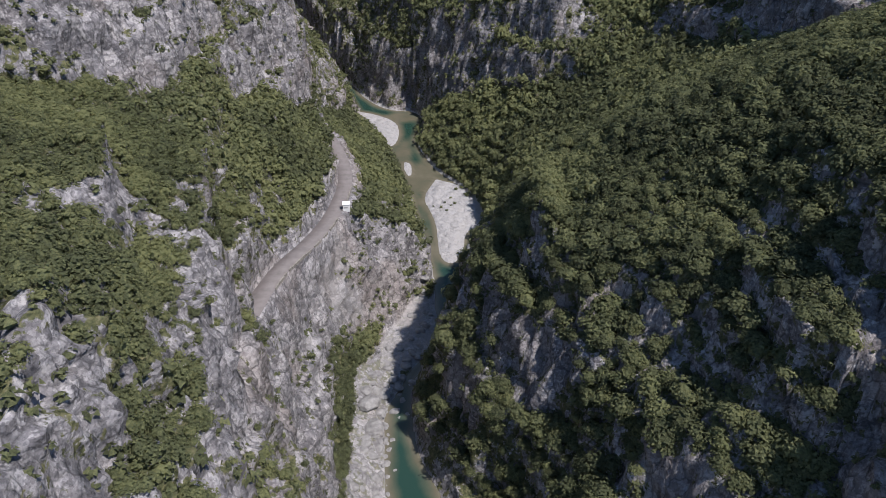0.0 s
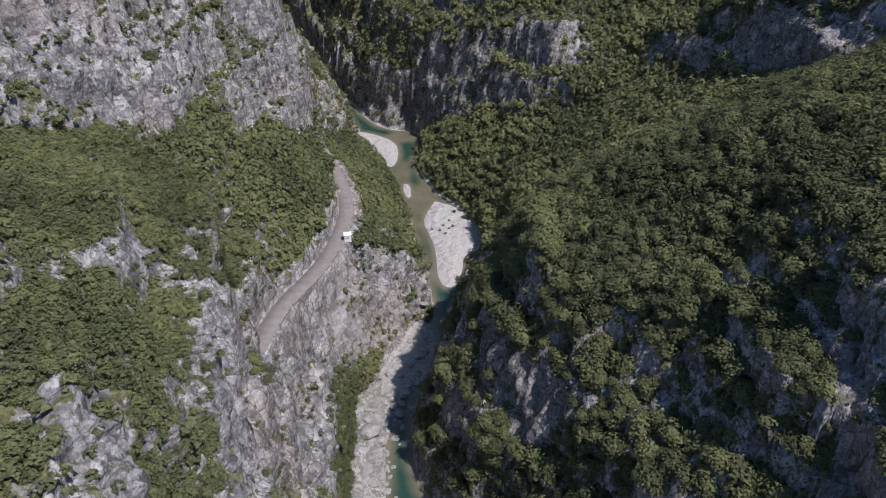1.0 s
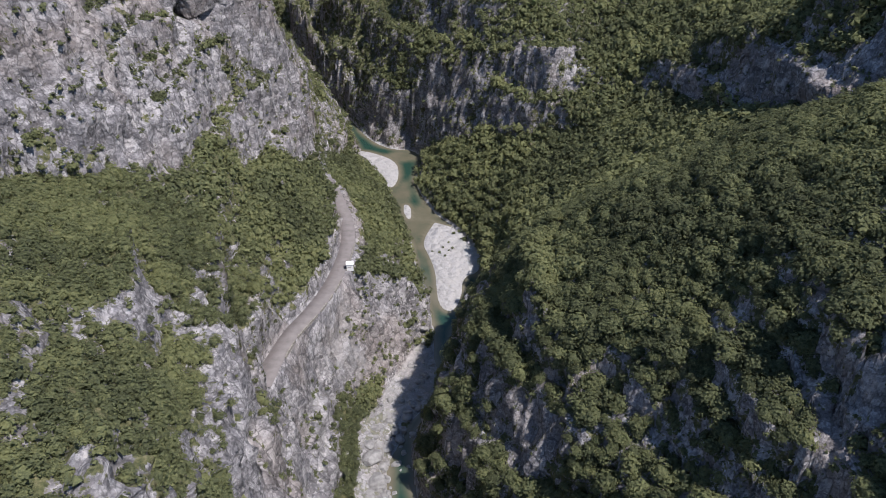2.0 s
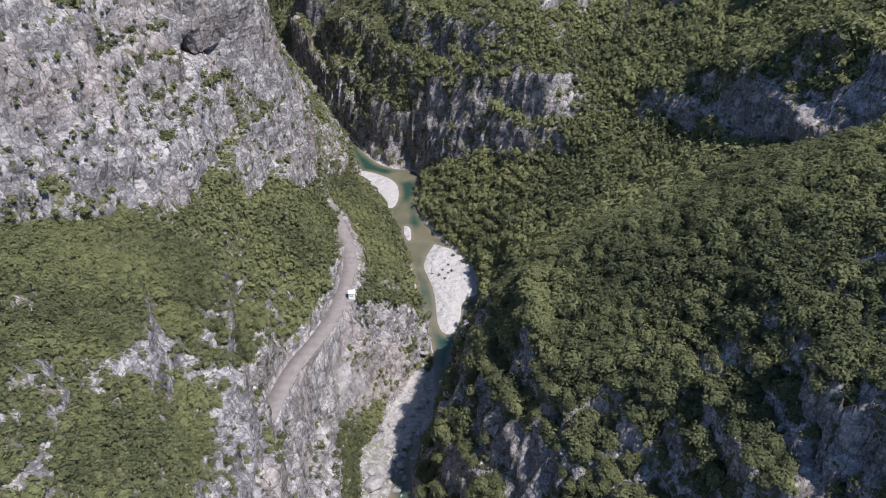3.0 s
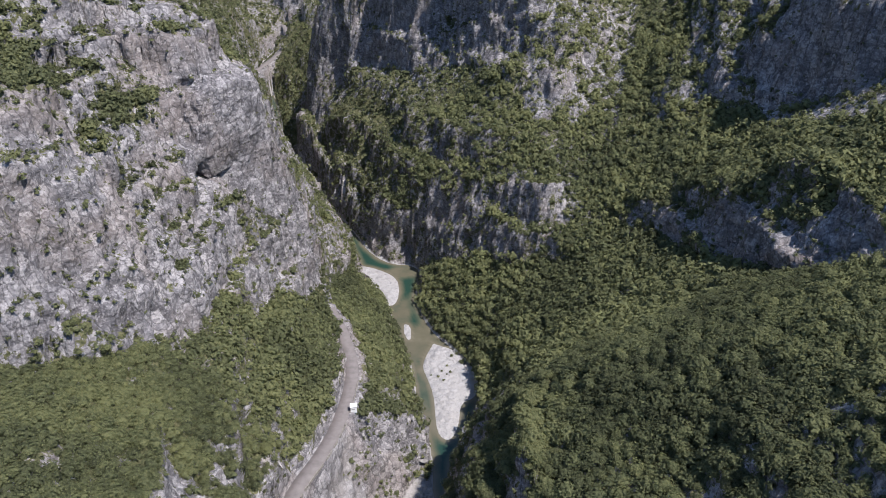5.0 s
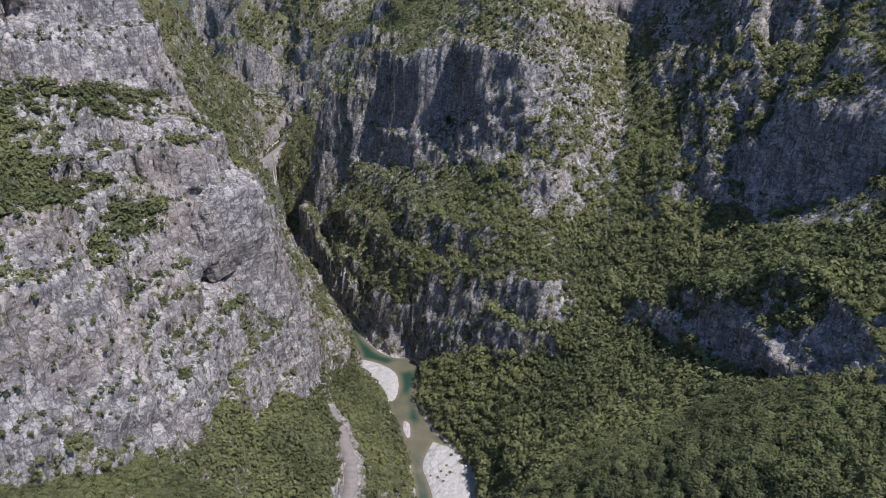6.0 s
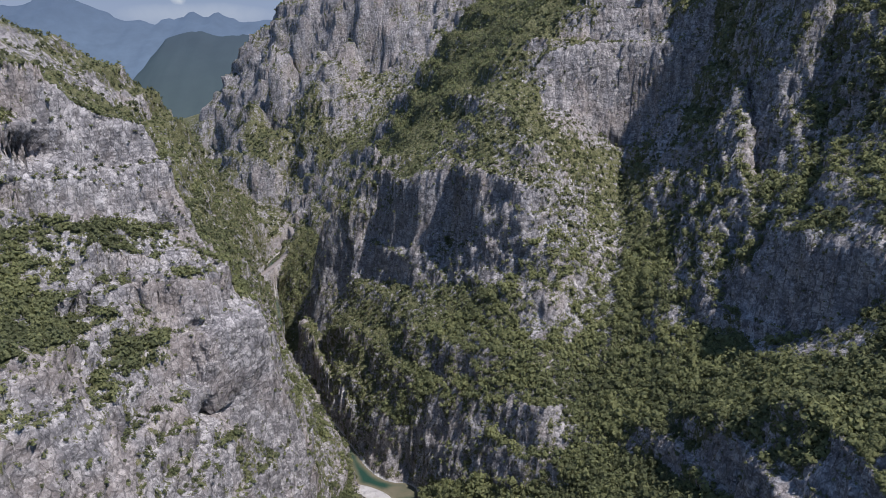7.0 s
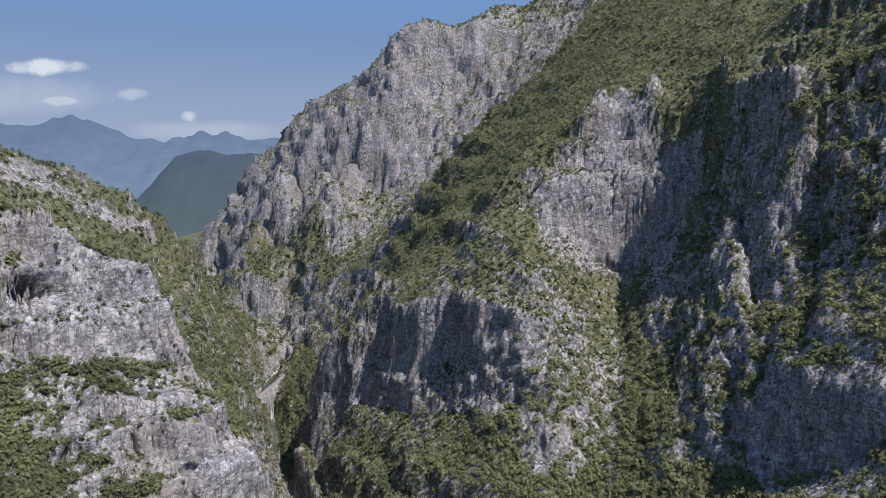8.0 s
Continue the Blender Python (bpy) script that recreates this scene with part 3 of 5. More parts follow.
def ground_material():
    m, n, l, s = material("limestone_and_scrub")
    here = stretched(n, l, 1, 1, 1)
    bed = stretched(n, l, 0.55, 0.55, 1.15, 0.3, 0.25)
    streak = stretched(n, l, 1.5, 1.5, 0.22, 0.1, 0.2)
    big, mid, fine = tex(n, l, 0.03, 5, here), tex(n, l, 0.16, 6, bed), tex(n, l, 0.9, 6, here, 0.65)
    drip = tex(n, l, 0.22, 5, streak)
    rock = ramp(n, l, mid, (0.34, (0.155, 0.147, 0.154)), (0.48, (0.235, 0.224, 0.232)), (0.62, (0.315, 0.301, 0.307)))
    # Angular blocks: each face of the broken rock a little lighter or darker than the next, with dark joints between.
    bent = bend(n, l, stretched(n, l, 1.0, 1.0, 0.55, 0.25, 0.2), 0.5, 2.4)
    block, block_tone = cells(n, l, 0.26, bent)
    chip, chip_tone = cells(n, l, 0.85, bend(n, l, bed, 1.1, 1.1))
    sliver, sliver_tone = cells(n, l, 2.1, bend(n, l, stretched(n, l, 1.0, 1.0, 0.7, 0.5, 0.3), 1.8, 0.5))
    tone = maths(n, l, "ADD", maths(n, l, "MULTIPLY", block_tone, 0.27), maths(n, l, "ADD", maths(n, l, "MULTIPLY", chip_tone, 0.4), maths(n, l, "MULTIPLY", sliver_tone, 0.33)))
    rock = mix(n, l, ramp(n, l, tone, (0.22, (0.65, 0.65, 0.65)), (0.5, (0, 0, 0))), rock, (0.085, 0.081, 0.085))
    rock = mix(n, l, ramp(n, l, tone, (0.5, (0, 0, 0)), (0.78, (0.8, 0.8, 0.8))), rock, (0.44, 0.423, 0.42))
    rock = mix(n, l, maths(n, l, "MULTIPLY", ramp(n, l, drip, (0.5, (0, 0, 0)), (0.6, (1, 1, 1))), 0.42), rock, (0.10, 0.10, 0.11))
    rock = mix(n, l, maths(n, l, "MULTIPLY", ramp(n, l, big, (0.5, (0, 0, 0)), (0.6, (1, 1, 1))), 0.34), rock, (0.275, 0.225, 0.195))
    joints = n.new("ShaderNodeTexVoronoi")
    joints.feature, joints.inputs["Scale"].default_value = "DISTANCE_TO_EDGE", 0.26
    l.new(bent, joints.inputs["Vector"])
    rock = mix(n, l, maths(n, l, "MULTIPLY", ramp(n, l, joints.outputs[0], (0.0, (1, 1, 1)), (0.07, (0, 0, 0))), 0.6), rock, (0.05, 0.048, 0.05))
    grit = tex(n, l, 1.3, 5, here, 0.7)
    rock = mix(n, l, maths(n, l, "MULTIPLY", ramp(n, l, grit, (0.38, (1, 1, 1)), (0.46, (0, 0, 0))), 0.4), rock, (0.065, 0.063, 0.064))
    scrub = ramp(n, l, fine, (0.38, (0.05, 0.055, 0.028)), (0.5, (0.095, 0.100, 0.048)), (0.64, (0.165, 0.152, 0.085)))
    cover = maths(n, l, "ADD", attribute(n, "green"), maths(n, l, "MULTIPLY", maths(n, l, "SUBTRACT", maths(n, l, "ADD", maths(n, l, "MULTIPLY", tex(n, l, 0.30, 5, here, 0.62), 0.7), maths(n, l, "MULTIPLY", tex(n, l, 1.0, 3, here, 0.6), 0.3)), 0.5), 3.6))
    colour = mix(n, l, ramp(n, l, cover, (0.5, (0, 0, 0)), (0.62, (1, 1, 1))), rock, scrub)
    pebble = ramp(n, l, tex(n, l, 1.7, 6, here, 0.75), (0.3, (0.30, 0.293, 0.295)), (0.7, (0.42, 0.41, 0.41)))
    pebble = mix(n, l, maths(n, l, "MULTIPLY", tex(n, l, 0.12, 4, here), 0.4), pebble, (0.36, 0.34, 0.31))
    colour = mix(n, l, ramp(n, l, attribute(n, "gravel"), (0.35, (0, 0, 0)), (0.65, (1, 1, 1))), colour, pebble)
    l.new(colour, s.inputs["Base Color"])
    s.inputs["Roughness"].default_value, s.inputs["Specular IOR Level"].default_value = 0.9, 0.15
    relief_h = maths(n, l, "ADD", maths(n, l, "ADD", maths(n, l, "MULTIPLY", block_tone, 0.9), maths(n, l, "MULTIPLY", chip_tone, 0.35)), maths(n, l, "ADD", maths(n, l, "MULTIPLY", fine, 0.5), maths(n, l, "ADD", maths(n, l, "MULTIPLY", block, -0.9), maths(n, l, "MULTIPLY", mid, 1.2))))
    bump(n, l, s, relief_h, 0.9, 1.6)
    return m


def foliage_material(name, dark, middle, light):
    m, n, l, s = material(name)
    geo, info = n.new("ShaderNodeNewGeometry"), n.new("ShaderNodeObjectInfo")
    k = maths(n, l, "ADD", maths(n, l, "MULTIPLY", geo.outputs["Random Per Island"], 0.35), maths(n, l, "ADD", maths(n, l, "MULTIPLY", info.outputs["Random"], 0.2), maths(n, l, "MULTIPLY", attribute(n, "tint"), 0.55)))
    leaf = tex(n, l, 2.1, 4, stretched(n, l, 1, 1, 1), 0.75)
    k = maths(n, l, "ADD", k, maths(n, l, "MULTIPLY", maths(n, l, "SUBTRACT", leaf, 0.5), 1.6))
    colour = ramp(n, l, k, (0.1, dark), (0.5, middle), (0.95, light))
    bump(n, l, s, leaf, 0.6, 0.5)
    l.new(colour, s.inputs["Base Color"])
    s.inputs["Roughness"].default_value, s.inputs["Specular IOR Level"].default_value = 0.75, 0.15
    through_light, both = n.new("ShaderNodeBsdfTranslucent"), n.new("ShaderNodeMixShader")
    l.new(colour, through_light.inputs["Color"])
    both.inputs[0].default_value = 0.45
    l.new(s.outputs[0], both.inputs[1])
    l.new(through_light.outputs[0], both.inputs[2])
    l.new(both.outputs[0], n["Material Output"].inputs["Surface"])
    return m


def plain(name, a, b, scale, rough, strength=0.3, distance=0.1):
    m, n, l, s = material(name)
    here = stretched(n, l, 1, 1, 1)
    f = tex(n, l, scale, 6, here, 0.6)
    l.new(ramp(n, l, f, (0.3, a), (0.7, b)), s.inputs["Base Color"])
    s.inputs["Roughness"].default_value, s.inputs["Specular IOR Level"].default_value = rough, 0.2
    bump(n, l, s, f, strength, distance)
    return m


def water_material():
    m, n, l, s = material("green_river_water")
    here = stretched(n, l, 1, 1, 1)
    depth = attribute(n, "depth")
    k = maths(n, l, "ADD", depth, maths(n, l, "MULTIPLY", maths(n, l, "SUBTRACT", tex(n, l, 0.11, 4, here), 0.5), 0.55))
    l.new(ramp(n, l, k, (0.0, (0.15, 0.135, 0.10)), (0.3, (0.105, 0.098, 0.068)), (0.6, (0.055, 0.07, 0.048)), (0.9, (0.018, 0.045, 0.034))), s.inputs["Base Color"])
    s.inputs["Roughness"].default_value, s.inputs["IOR"].default_value = 0.12, 1.33
    bump(n, l, s, tex(n, l, 1.2, 4, here), 0.25, 0.12)
    return m


M_GROUND = ground_material()
M_LEAF = foliage_material("broadleaf_foliage", (0.056, 0.063, 0.036), (0.119, 0.133, 0.069), (0.232, 0.244, 0.114))
M_BARK = plain("grey_brown_bark", (0.06, 0.05, 0.04), (0.15, 0.13, 0.11), 3.0, 0.9)
M_ASPHALT = plain("weathered_asphalt", (0.15, 0.135, 0.131), (0.21, 0.19, 0.184), 0.35, 0.9)
M_WATER = water_material()
M_BOULDER = plain("pale_limestone", (0.15, 0.145, 0.142), (0.30, 0.292, 0.285), 0.5, 0.85, 0.6, 0.4)
M_WHITE = plain("white_paint", (0.72, 0.72, 0.70), (0.82, 0.82, 0.80), 1.0, 0.6)


# ---------------------------------------------------------------- mesh helpers
def mesh_from(name, verts, faces, mat, attributes=(), smooth_faces=False):
    """A mesh from arrays; faces: (n, 3) or (n, 4) indices."""
    me = bpy.data.meshes.new(name)
    verts, faces = np.asarray(verts, np.float32), np.asarray(faces, np.int32)
    me.vertices.add(len(verts))
    me.vertices.foreach_set("co", verts.ravel())
    k = faces.shape[1]
    me.loops.add(faces.size)
    me.loops.foreach_set("vertex_index", faces.ravel())
    me.polygons.add(len(faces))
    me.polygons.foreach_set("loop_start", np.arange(0, faces.size, k, dtype=np.int32))
    if smooth_faces:
        me.polygons.foreach_set("use_smooth", np.ones(len(faces), bool))
    for key, values in attributes:
        me.attributes.new(key, "FLOAT", "POINT").data.foreach_set("value", np.asarray(values, np.float32))
    me.materials.append(mat)
    me.update(calc_edges=True)
    me.validate()
    return me


def part(name, bm, mat, parent, label=""):
    me = bpy.data.meshes.new(name)
    bm.to_mesh(me)
    bm.free()
    me.materials.append(mat)
    ob = new(name, me)
    ob.parent = parent
    return tagged(ob, label)


def grid_faces(rows, cols):
    i = np.arange(rows * cols).reshape(rows, cols)
    return np.stack([i[:-1, :-1], i[:-1, 1:], i[1:, 1:], i[1:, :-1]], -1).reshape(-1, 4)


# Smoother, barer faces: centre, reach.
SLABS = [(-92, 312, 136, 27), (128, 608, 292, 42), (183, 358, 176, 26), (-160, 322, 248, 36), (-8, 560, 178, 34), (48, 500, 196, 14), (118, 318, 98, 16), (-45, 180, 44, 16)]
# Caves and recesses in the cliffs: centre, half sizes, depth.
HOLLOWS = [(-176, 303, 252, 18, 14, 6, 8), (-99, 285, 137, 13, 13, 5.5, 11), (-145, 272, 190, 8, 8, 4, 6), (184, 372, 172, 10, 14, 12, 4), (-57, 150.5, 57, 2.6, 4.5, 8, 9)]

# ---------------------------------------------------------------- the ground: one sheet, finer near the river
ys = [-380.0]
while ys[-1] < 2350:
    y = ys[-1]
    ys.append(y + (40.0 if y < -60 else 8.0 if y < 20 else 1.1 if y < 460 else 1.1 * (y / 460) ** 1.35))
ys = np.array(ys)
us = np.concatenate([np.linspace(-2.6, -1.12, 24)[:-1], np.linspace(-1.1, 1.1, 490), np.linspace(1.12, 2.6, 24)[1:]])
width = 60 + 0.62 * np.maximum(ys, 0)
GX, GY = width[:, None] * us[None, :], np.repeat(ys[:, None], len(us), 1)
shape = GX.shape
bare = height(GX, GY)
GZ, WET, BAR, ON_ROAD = carve(GX, GY, bare)


def slopes(x, y, z):
    ax, ay = np.stack([np.gradient(x, axis=0), np.gradient(y, axis=0), np.gradient(z, axis=0)], -1), np.stack([np.gradient(x, axis=1), np.gradient(y, axis=1), np.gradient(z, axis=1)], -1)
    nrm = np.cross(ay, ax)
    return nrm / np.maximum(np.linalg.norm(nrm, axis=-1, keepdims=True), 1e-9)


N = slopes(GX, GY, GZ)
P = np.stack([GX, GY, GZ], -1).reshape(-1, 3)
nz = N[..., 2].reshape(-1)
steep = smooth(0.12, 0.5, 1 - nz)
calm = (1 - ON_ROAD.ravel()) * np.where(WET.ravel() | (BAR.ravel() > 0), 0.0, 1.0) * smooth(0.4, 6, P[:, 2])
far = smooth(500, 1300, P[:, 1])
tread = np.clip(8.5 + 0.035 * (P[:, 1] - 380), 8.5, 15)
q = (P[:, 2] + 0.12 * P[:, 0] + 16 * fbm(P, (70, 70, 200), 2, 23)) / tread
fr = q - np.floor(q)
ledge = 0.78 * steep * calm * smooth(0.3, 0.55, fbm(P, (90, 90, 45), 2, 25))
P[:, 2] += tread * (smooth(0.2, 0.75, fr) - fr) * ledge
wide = np.minimum(2.9 * tread, 30)
q = (P[:, 2] - 0.1 * P[:, 0] + 22 * fbm(P, (110, 110, 300), 2, 33)) / wide
fr = q - np.floor(q)
P[:, 2] += wide * (smooth(0.12, 0.72, fr) - fr) * 0.85 * steep * calm * smooth(0.3, 0.5, fbm(P, (130, 130, 70), 2, 35))
tilted = P @ np.array(Euler((0.25, 0.18, 0.4)).to_matrix()).T
push = steep * (8.0 * (ridged(P, (30, 30, 80), 3, 3) - 0.62) + 6.5 * (ridged(P, (11, 11, 30), 3, 7) - 0.6) + 2.0 * (vnoise(tilted, (20, 20, 3.6), 9) - 0.5) + 5.0 * (ridged(tilted, (4.5, 4.5, 8.0), 2, 11) - 0.6) + 1.2 * (vnoise(P, (1.9, 1.9, 2.6), 12) - 0.5))
push += (1 - steep) * (2.4 * (fbm(P, 22, 3, 13) - 0.5) + 1.2 * (ridged(P, 6.0, 2, 14) - 0.6))
bare_face = np.zeros(len(P))
for hx, hy, hz, reach in SLABS:
    bare_face = np.maximum(bare_face, 1 - smooth(0.6, 1.1, np.sqrt((P[:, 0] - hx) ** 2 + (P[:, 1] - hy) ** 2 + (P[:, 2] - hz) ** 2) / reach))
push *= 1 - 0.4 * bare_face
for hx, hy, hz, rx_, ry_, rz_, deep in HOLLOWS:
    r = np.sqrt(((P[:, 0] - hx) / rx_) ** 2 + ((P[:, 1] - hy) / ry_) ** 2 + ((P[:, 2] - hz) / rz_) ** 2)
    push -= deep * (1 - smooth(0.4, 1.05, r))
leaning = P @ np.array([(1, 0, 0), (0, 1, 0), (0.75, 0.2, 0.55)])  # ribs that come down aslant
push += far * steep * (np.where((P[:, 0] < -120) & (P[:, 1] < 1130), 0.3, 1.0) * 14 * (ridged(leaning, (70, 70, 130), 3, 15) - 0.62) + 12 * (ridged(leaning, (30, 30, 50), 3, 19) - 0.6) + 8 * (ridged(tilted, (15, 15, 20), 3, 27) - 0.6))
push += (1 - 0.7 * bare_face) * smooth(250, 500, P[:, 1]) * steep * 7 * (ridged(P, (48, 48, 120), 2, 21) - 0.6)
P = P + N.reshape(-1, 3) * (push * calm)[:, None] * np.array([1, 1, 0.75])

# How green the ground is: by slope and chance, and by the stands of wood and the bare faces that the gorge has.
STANDS = [  # x, y, half widths, more green
    (55, 170, 75, 75, 0.27), (-85, 135, 42, 42, 0.36), (-70, 222, 20, 55, 0.42), (70, 300, 52, 55, 0.55), (150, 340, 40, 75, 0.42), (-28, 310, 28, 60, 0.30),
    (60, 770, 190, 140, 0.6), (330, 640, 150, 210, 0.55), (300, 860, 240, 150, 0.4), (-235, 800, 100, 270, 0.42), (-330, 640, 60, 260, 0.15), (-60, 380, 26, 60, 0.2),
]
# Share of green, and the outline in the plan.
COVER = {
    "wood above the road": (1.00, [(-112, 172), (-99, 184), (-90, 192), (-80, 245), (-73, 281), (-66, 318), (-47, 258), (-56, 233), (-53, 219), (-60, 200), (-58, 172), (-56, 144), (-70, 167), (-73, 140), (-74, 117), (-76, 105)]),
    "broken band on the near hill": (0.34, [(-75, 104), (-74, 117), (-73, 140), (-70, 164), (-56, 144), (-56, 135), (-57, 125), (-63, 121), (-65, 111), (-63, 100), (-66, 100), (-69, 93)]),
    "yellow wood on the near hill": (1.00, [(-69, 92), (-65, 99), (-62, 99), (-63, 121), (-57, 121), (-52, 116), (-52, 83), (-53, 69), (-55, 68)]),
    "cliff beside the road": (0.28, [(-61, 138), (-58, 172), (-56, 165), (-49, 126), (-43, 114), (-35, 91), (-34, 71), (-38, 63), (-39, 76), (-43, 79), (-47, 90), (-51, 81), (-51, 112), (-57, 121)]),
    "near cliff": (0.18, [(-54, 66), (-52, 67), (-48, 64), (-44, 59), (-43, 48), (-45, 46)]),
    "wood in the near gully": (0.95, [(-50, 72), (-48, 88), (-42, 78), (-39, 67), (-37, 59), (-42, 50), (-44, 60)]),
    "road cliff": (0.20, [(-55, 172), (-40, 225), (-14, 258), (-4, 252), (-17, 221), (-22, 213), (-41, 192), (-40, 167), (-32, 146), (-39, 124), (-40, 111), (-48, 126)]),
    "thicket by the shore": (1.10, [(-43, 188), (-21, 212), (-19, 192), (-37, 172), (-27, 147), (-32, 137), (-39, 166)]),
    "slope between road and river": (0.95, [(-54, 329), (-33, 391), (-16, 316), (-25, 275), (-37, 239), (-41, 290)]),
    "spur, upper wood": (1.05, [(14, 214), (39, 198), (76, 192), (107, 168), (84, 106), (77, 133), (43, 166), (25, 170)]),
    "spur, rocky wood": (0.80, [(23, 173), (44, 165), (72, 131), (71, 107), (55, 125), (41, 138), (21, 153)]),
    "spur, river crag": (0.35, [(8, 165), (21, 151), (29, 136), (34, 129), (19, 136), (9, 146), (4, 162)]),
    "spur, lower rocks": (0.82, [(9, 145), (34, 129), (41, 137), (55, 124), (71, 104), (76, 89), (70, 87), (3, 135), (-8, 154)]),
    "shaded hollow": (0.42, [(79, 109), (83, 104), (77, 78), (76, 83), (80, 92)]),
    "west wall": (0.24, [(-139, 210), (-129, 219), (-109, 253), (-90, 292), (-72, 370), (-64, 298), (-79, 267), (-89, 213), (-94, 197), (-127, 167)]),
    "wood on the west ledge": (1.05, [(-139, 273), (-125, 290), (-117, 276), (-124, 261), (-134, 267)]),
    "yellow terrace": (0.60, [(-167, 260), (-158, 266), (-140, 245), (-127, 259), (-123, 236), (-131, 219), (-138, 208)]),
    "cliff over the ledge": (0.26, [(-160, 272), (-120, 334), (-102, 322), (-123, 295), (-148, 271)]),
    "terrace under the top cliff": (0.60, [(-178, 290), (-127, 338), (-124, 333), (-143, 307), (-164, 280), (-170, 267)]),
    "top cliff": (0.08, [(-179, 302), (-165, 320), (-142, 341), (-132, 347), (-178, 291)]),
    "slope behind the west cliffs": (0.85, [(-279, 772), (-275, 906), (-198, 924), (-126, 443), (-129, 366)]),
    "prow": (0.10, [(-123, 293), (-93, 331), (-84, 328), (-78, 335), (-91, 300), (-103, 276), (-113, 274)]),
    "strip under the prow": (0.85, [(-102, 275), (-90, 295), (-76, 320), (-81, 299), (-94, 277)]),
    "pyramid, dense wood": (0.98, [(-128, 640), (-39, 554), (-21, 492), (7, 433), (-28, 454), (-74, 514), (-100, 560)]),
    "pyramid, open wood": (0.84, [(-39, 554), (50, 463), (67, 404), (76, 379), (7, 425), (-21, 492)]),
    "pyramid cliff": (0.16, [(-116, 672), (-33, 594), (37, 516), (70, 494), (82, 469), (24, 502), (-40, 570), (-110, 650)]),
    "pyramid, east rocks": (0.42, [(24, 501), (82, 469), (94, 507), (136, 527), (131, 476), (113, 426), (63, 411), (50, 463)]),
    "pyramid crown": (0.62, [(-100, 665), (-6, 587), (52, 554), (95, 515), (70, 494), (37, 516), (-33, 594)]),
    "gully wood": (1.00, [(147, 586), (169, 555), (143, 450), (128, 401), (99, 390), (113, 426), (133, 481)]),
    "rib": (0.58, [(157, 515), (187, 520), (186, 438), (170, 373), (139, 372), (129, 400)]),
    "dark wall": (0.48, [(199, 437), (233, 454), (245, 402), (200, 313), (190, 345), (179, 401)]),
    "dark knob": (0.10, [(173, 382), (187, 333), (200, 309), (182, 266), (166, 303), (161, 344)]),
    "terrace wood": (1.05, [(125, 378), (164, 297), (180, 262), (156, 215), (140, 248), (132, 301), (119, 338), (90, 361), (93, 393)]),
    "buttress": (0.52, [(-33, 452), (-3, 434), (35, 385), (63, 376), (76, 363), (62, 348), (34, 379), (-4, 408), (-35, 444)]),
    "east cliff": (0.12, [(116, 337), (130, 295), (141, 242), (154, 213), (136, 179), (131, 240), (116, 305)]),
    "valley wood": (1.10, [(-3, 411), (34, 377), (61, 347), (89, 354), (115, 334), (116, 303), (131, 239), (134, 177), (121, 154), (8, 329), (-12, 391)]),
    "back mountain": (0.40, [(-548, 1586), (-341, 1480), (-202, 1452), (-45, 1388), (175, 1410), (288, 1336), (90, 1250), (20, 1130), (-60, 1090), (-310, 1323)]),
    "shelf under the back mountain": (0.95, [(-367, 1315), (-219, 1275), (-60, 930), (-93, 944), (-223, 1199), (-317, 1210)]),
    "far outcrop": (0.45, [(-319, 1206), (-210, 1199), (-90, 930), (-130, 800), (-179, 960), (-319, 1167)]),
    "green mountain": (1.00, [(-30, 960), (53, 822), (207, 894), (311, 495), (281, 478), (266, 498), (233, 579), (219, 668), (173, 695), (119, 640), (97, 673), (67, 636), (44, 700)]),
    "slabs": (0.14, [(87, 610), (118, 618), (171, 668), (192, 634), (226, 597), (218, 563), (181, 541), (154, 599), (87, 570)]),
    "slope under the slabs": (0.80, [(50, 624), (87, 610), (86, 566), (153, 596), (141, 541), (102, 534), (67, 532)]),
    "crag": (0.10, [(233, 554), (267, 529), (257, 481), (229, 545)]),
    "slope beside the crag": (0.80, [(249, 465), (290, 457), (223, 343), (243, 428)]),
    "west slope, green": (0.90, [(-314, 506), (-285, 613), (-283, 772), (-267, 818), (-217, 996), (-195, 900), (-157, 557), (-152, 380), (-190, 340), (-230, 420)]),
    "west slope, rocks": (0.20, [(-341, 554), (-318, 634), (-300, 784), (-292, 639), (-321, 517)]),
}


def greenness(p, q, up):
    """Green of points p whose places in the plan are q."""
    patch, fleck = fbm(p, 26, 3, 41) - 0.5, fbm(p, 6.5, 2, 43) - 0.5
    g = 0.36 + 0.62 * smooth(0.4, 0.86, up) + 0.9 * patch + 1.1 * fleck
    for x, y, rx, ry, more in STANDS:
        g += more * (1 - smooth(0.6, 1.25, np.hypot((q[:, 0] - x) / rx, (q[:, 1] - y) / ry)))
    sway = q + 7.0 * np.stack([fbm(p, 11, 2, 44) - 0.5, fbm(p, 11, 2, 45) - 0.5], 1)
    for share, ring in COVER.values():
        lo, hi = np.min(ring, axis=0) - 8, np.max(ring, axis=0) + 8
        k = np.where((sway[:, 0] > lo[0]) & (sway[:, 0] < hi[0]) & (sway[:, 1] > lo[1]) & (sway[:, 1] < hi[1]))[0]
        x, y = sway[k, 0], sway[k, 1]
        d = to_line(x, y, ring + ring[:1])[0] * np.where(inside(x, y, ring), 1, -1)
        w = 0.92 * smooth(-2.0, 3.5, d)
        g[k] = g[k] * (1 - w) + w * (share + 0.5 * patch[k] + 1.15 * fleck[k] + 0.5 * (smooth(0.3, 0.8, up[k]) - 0.42))
    return np.clip(g, 0, 1.2)


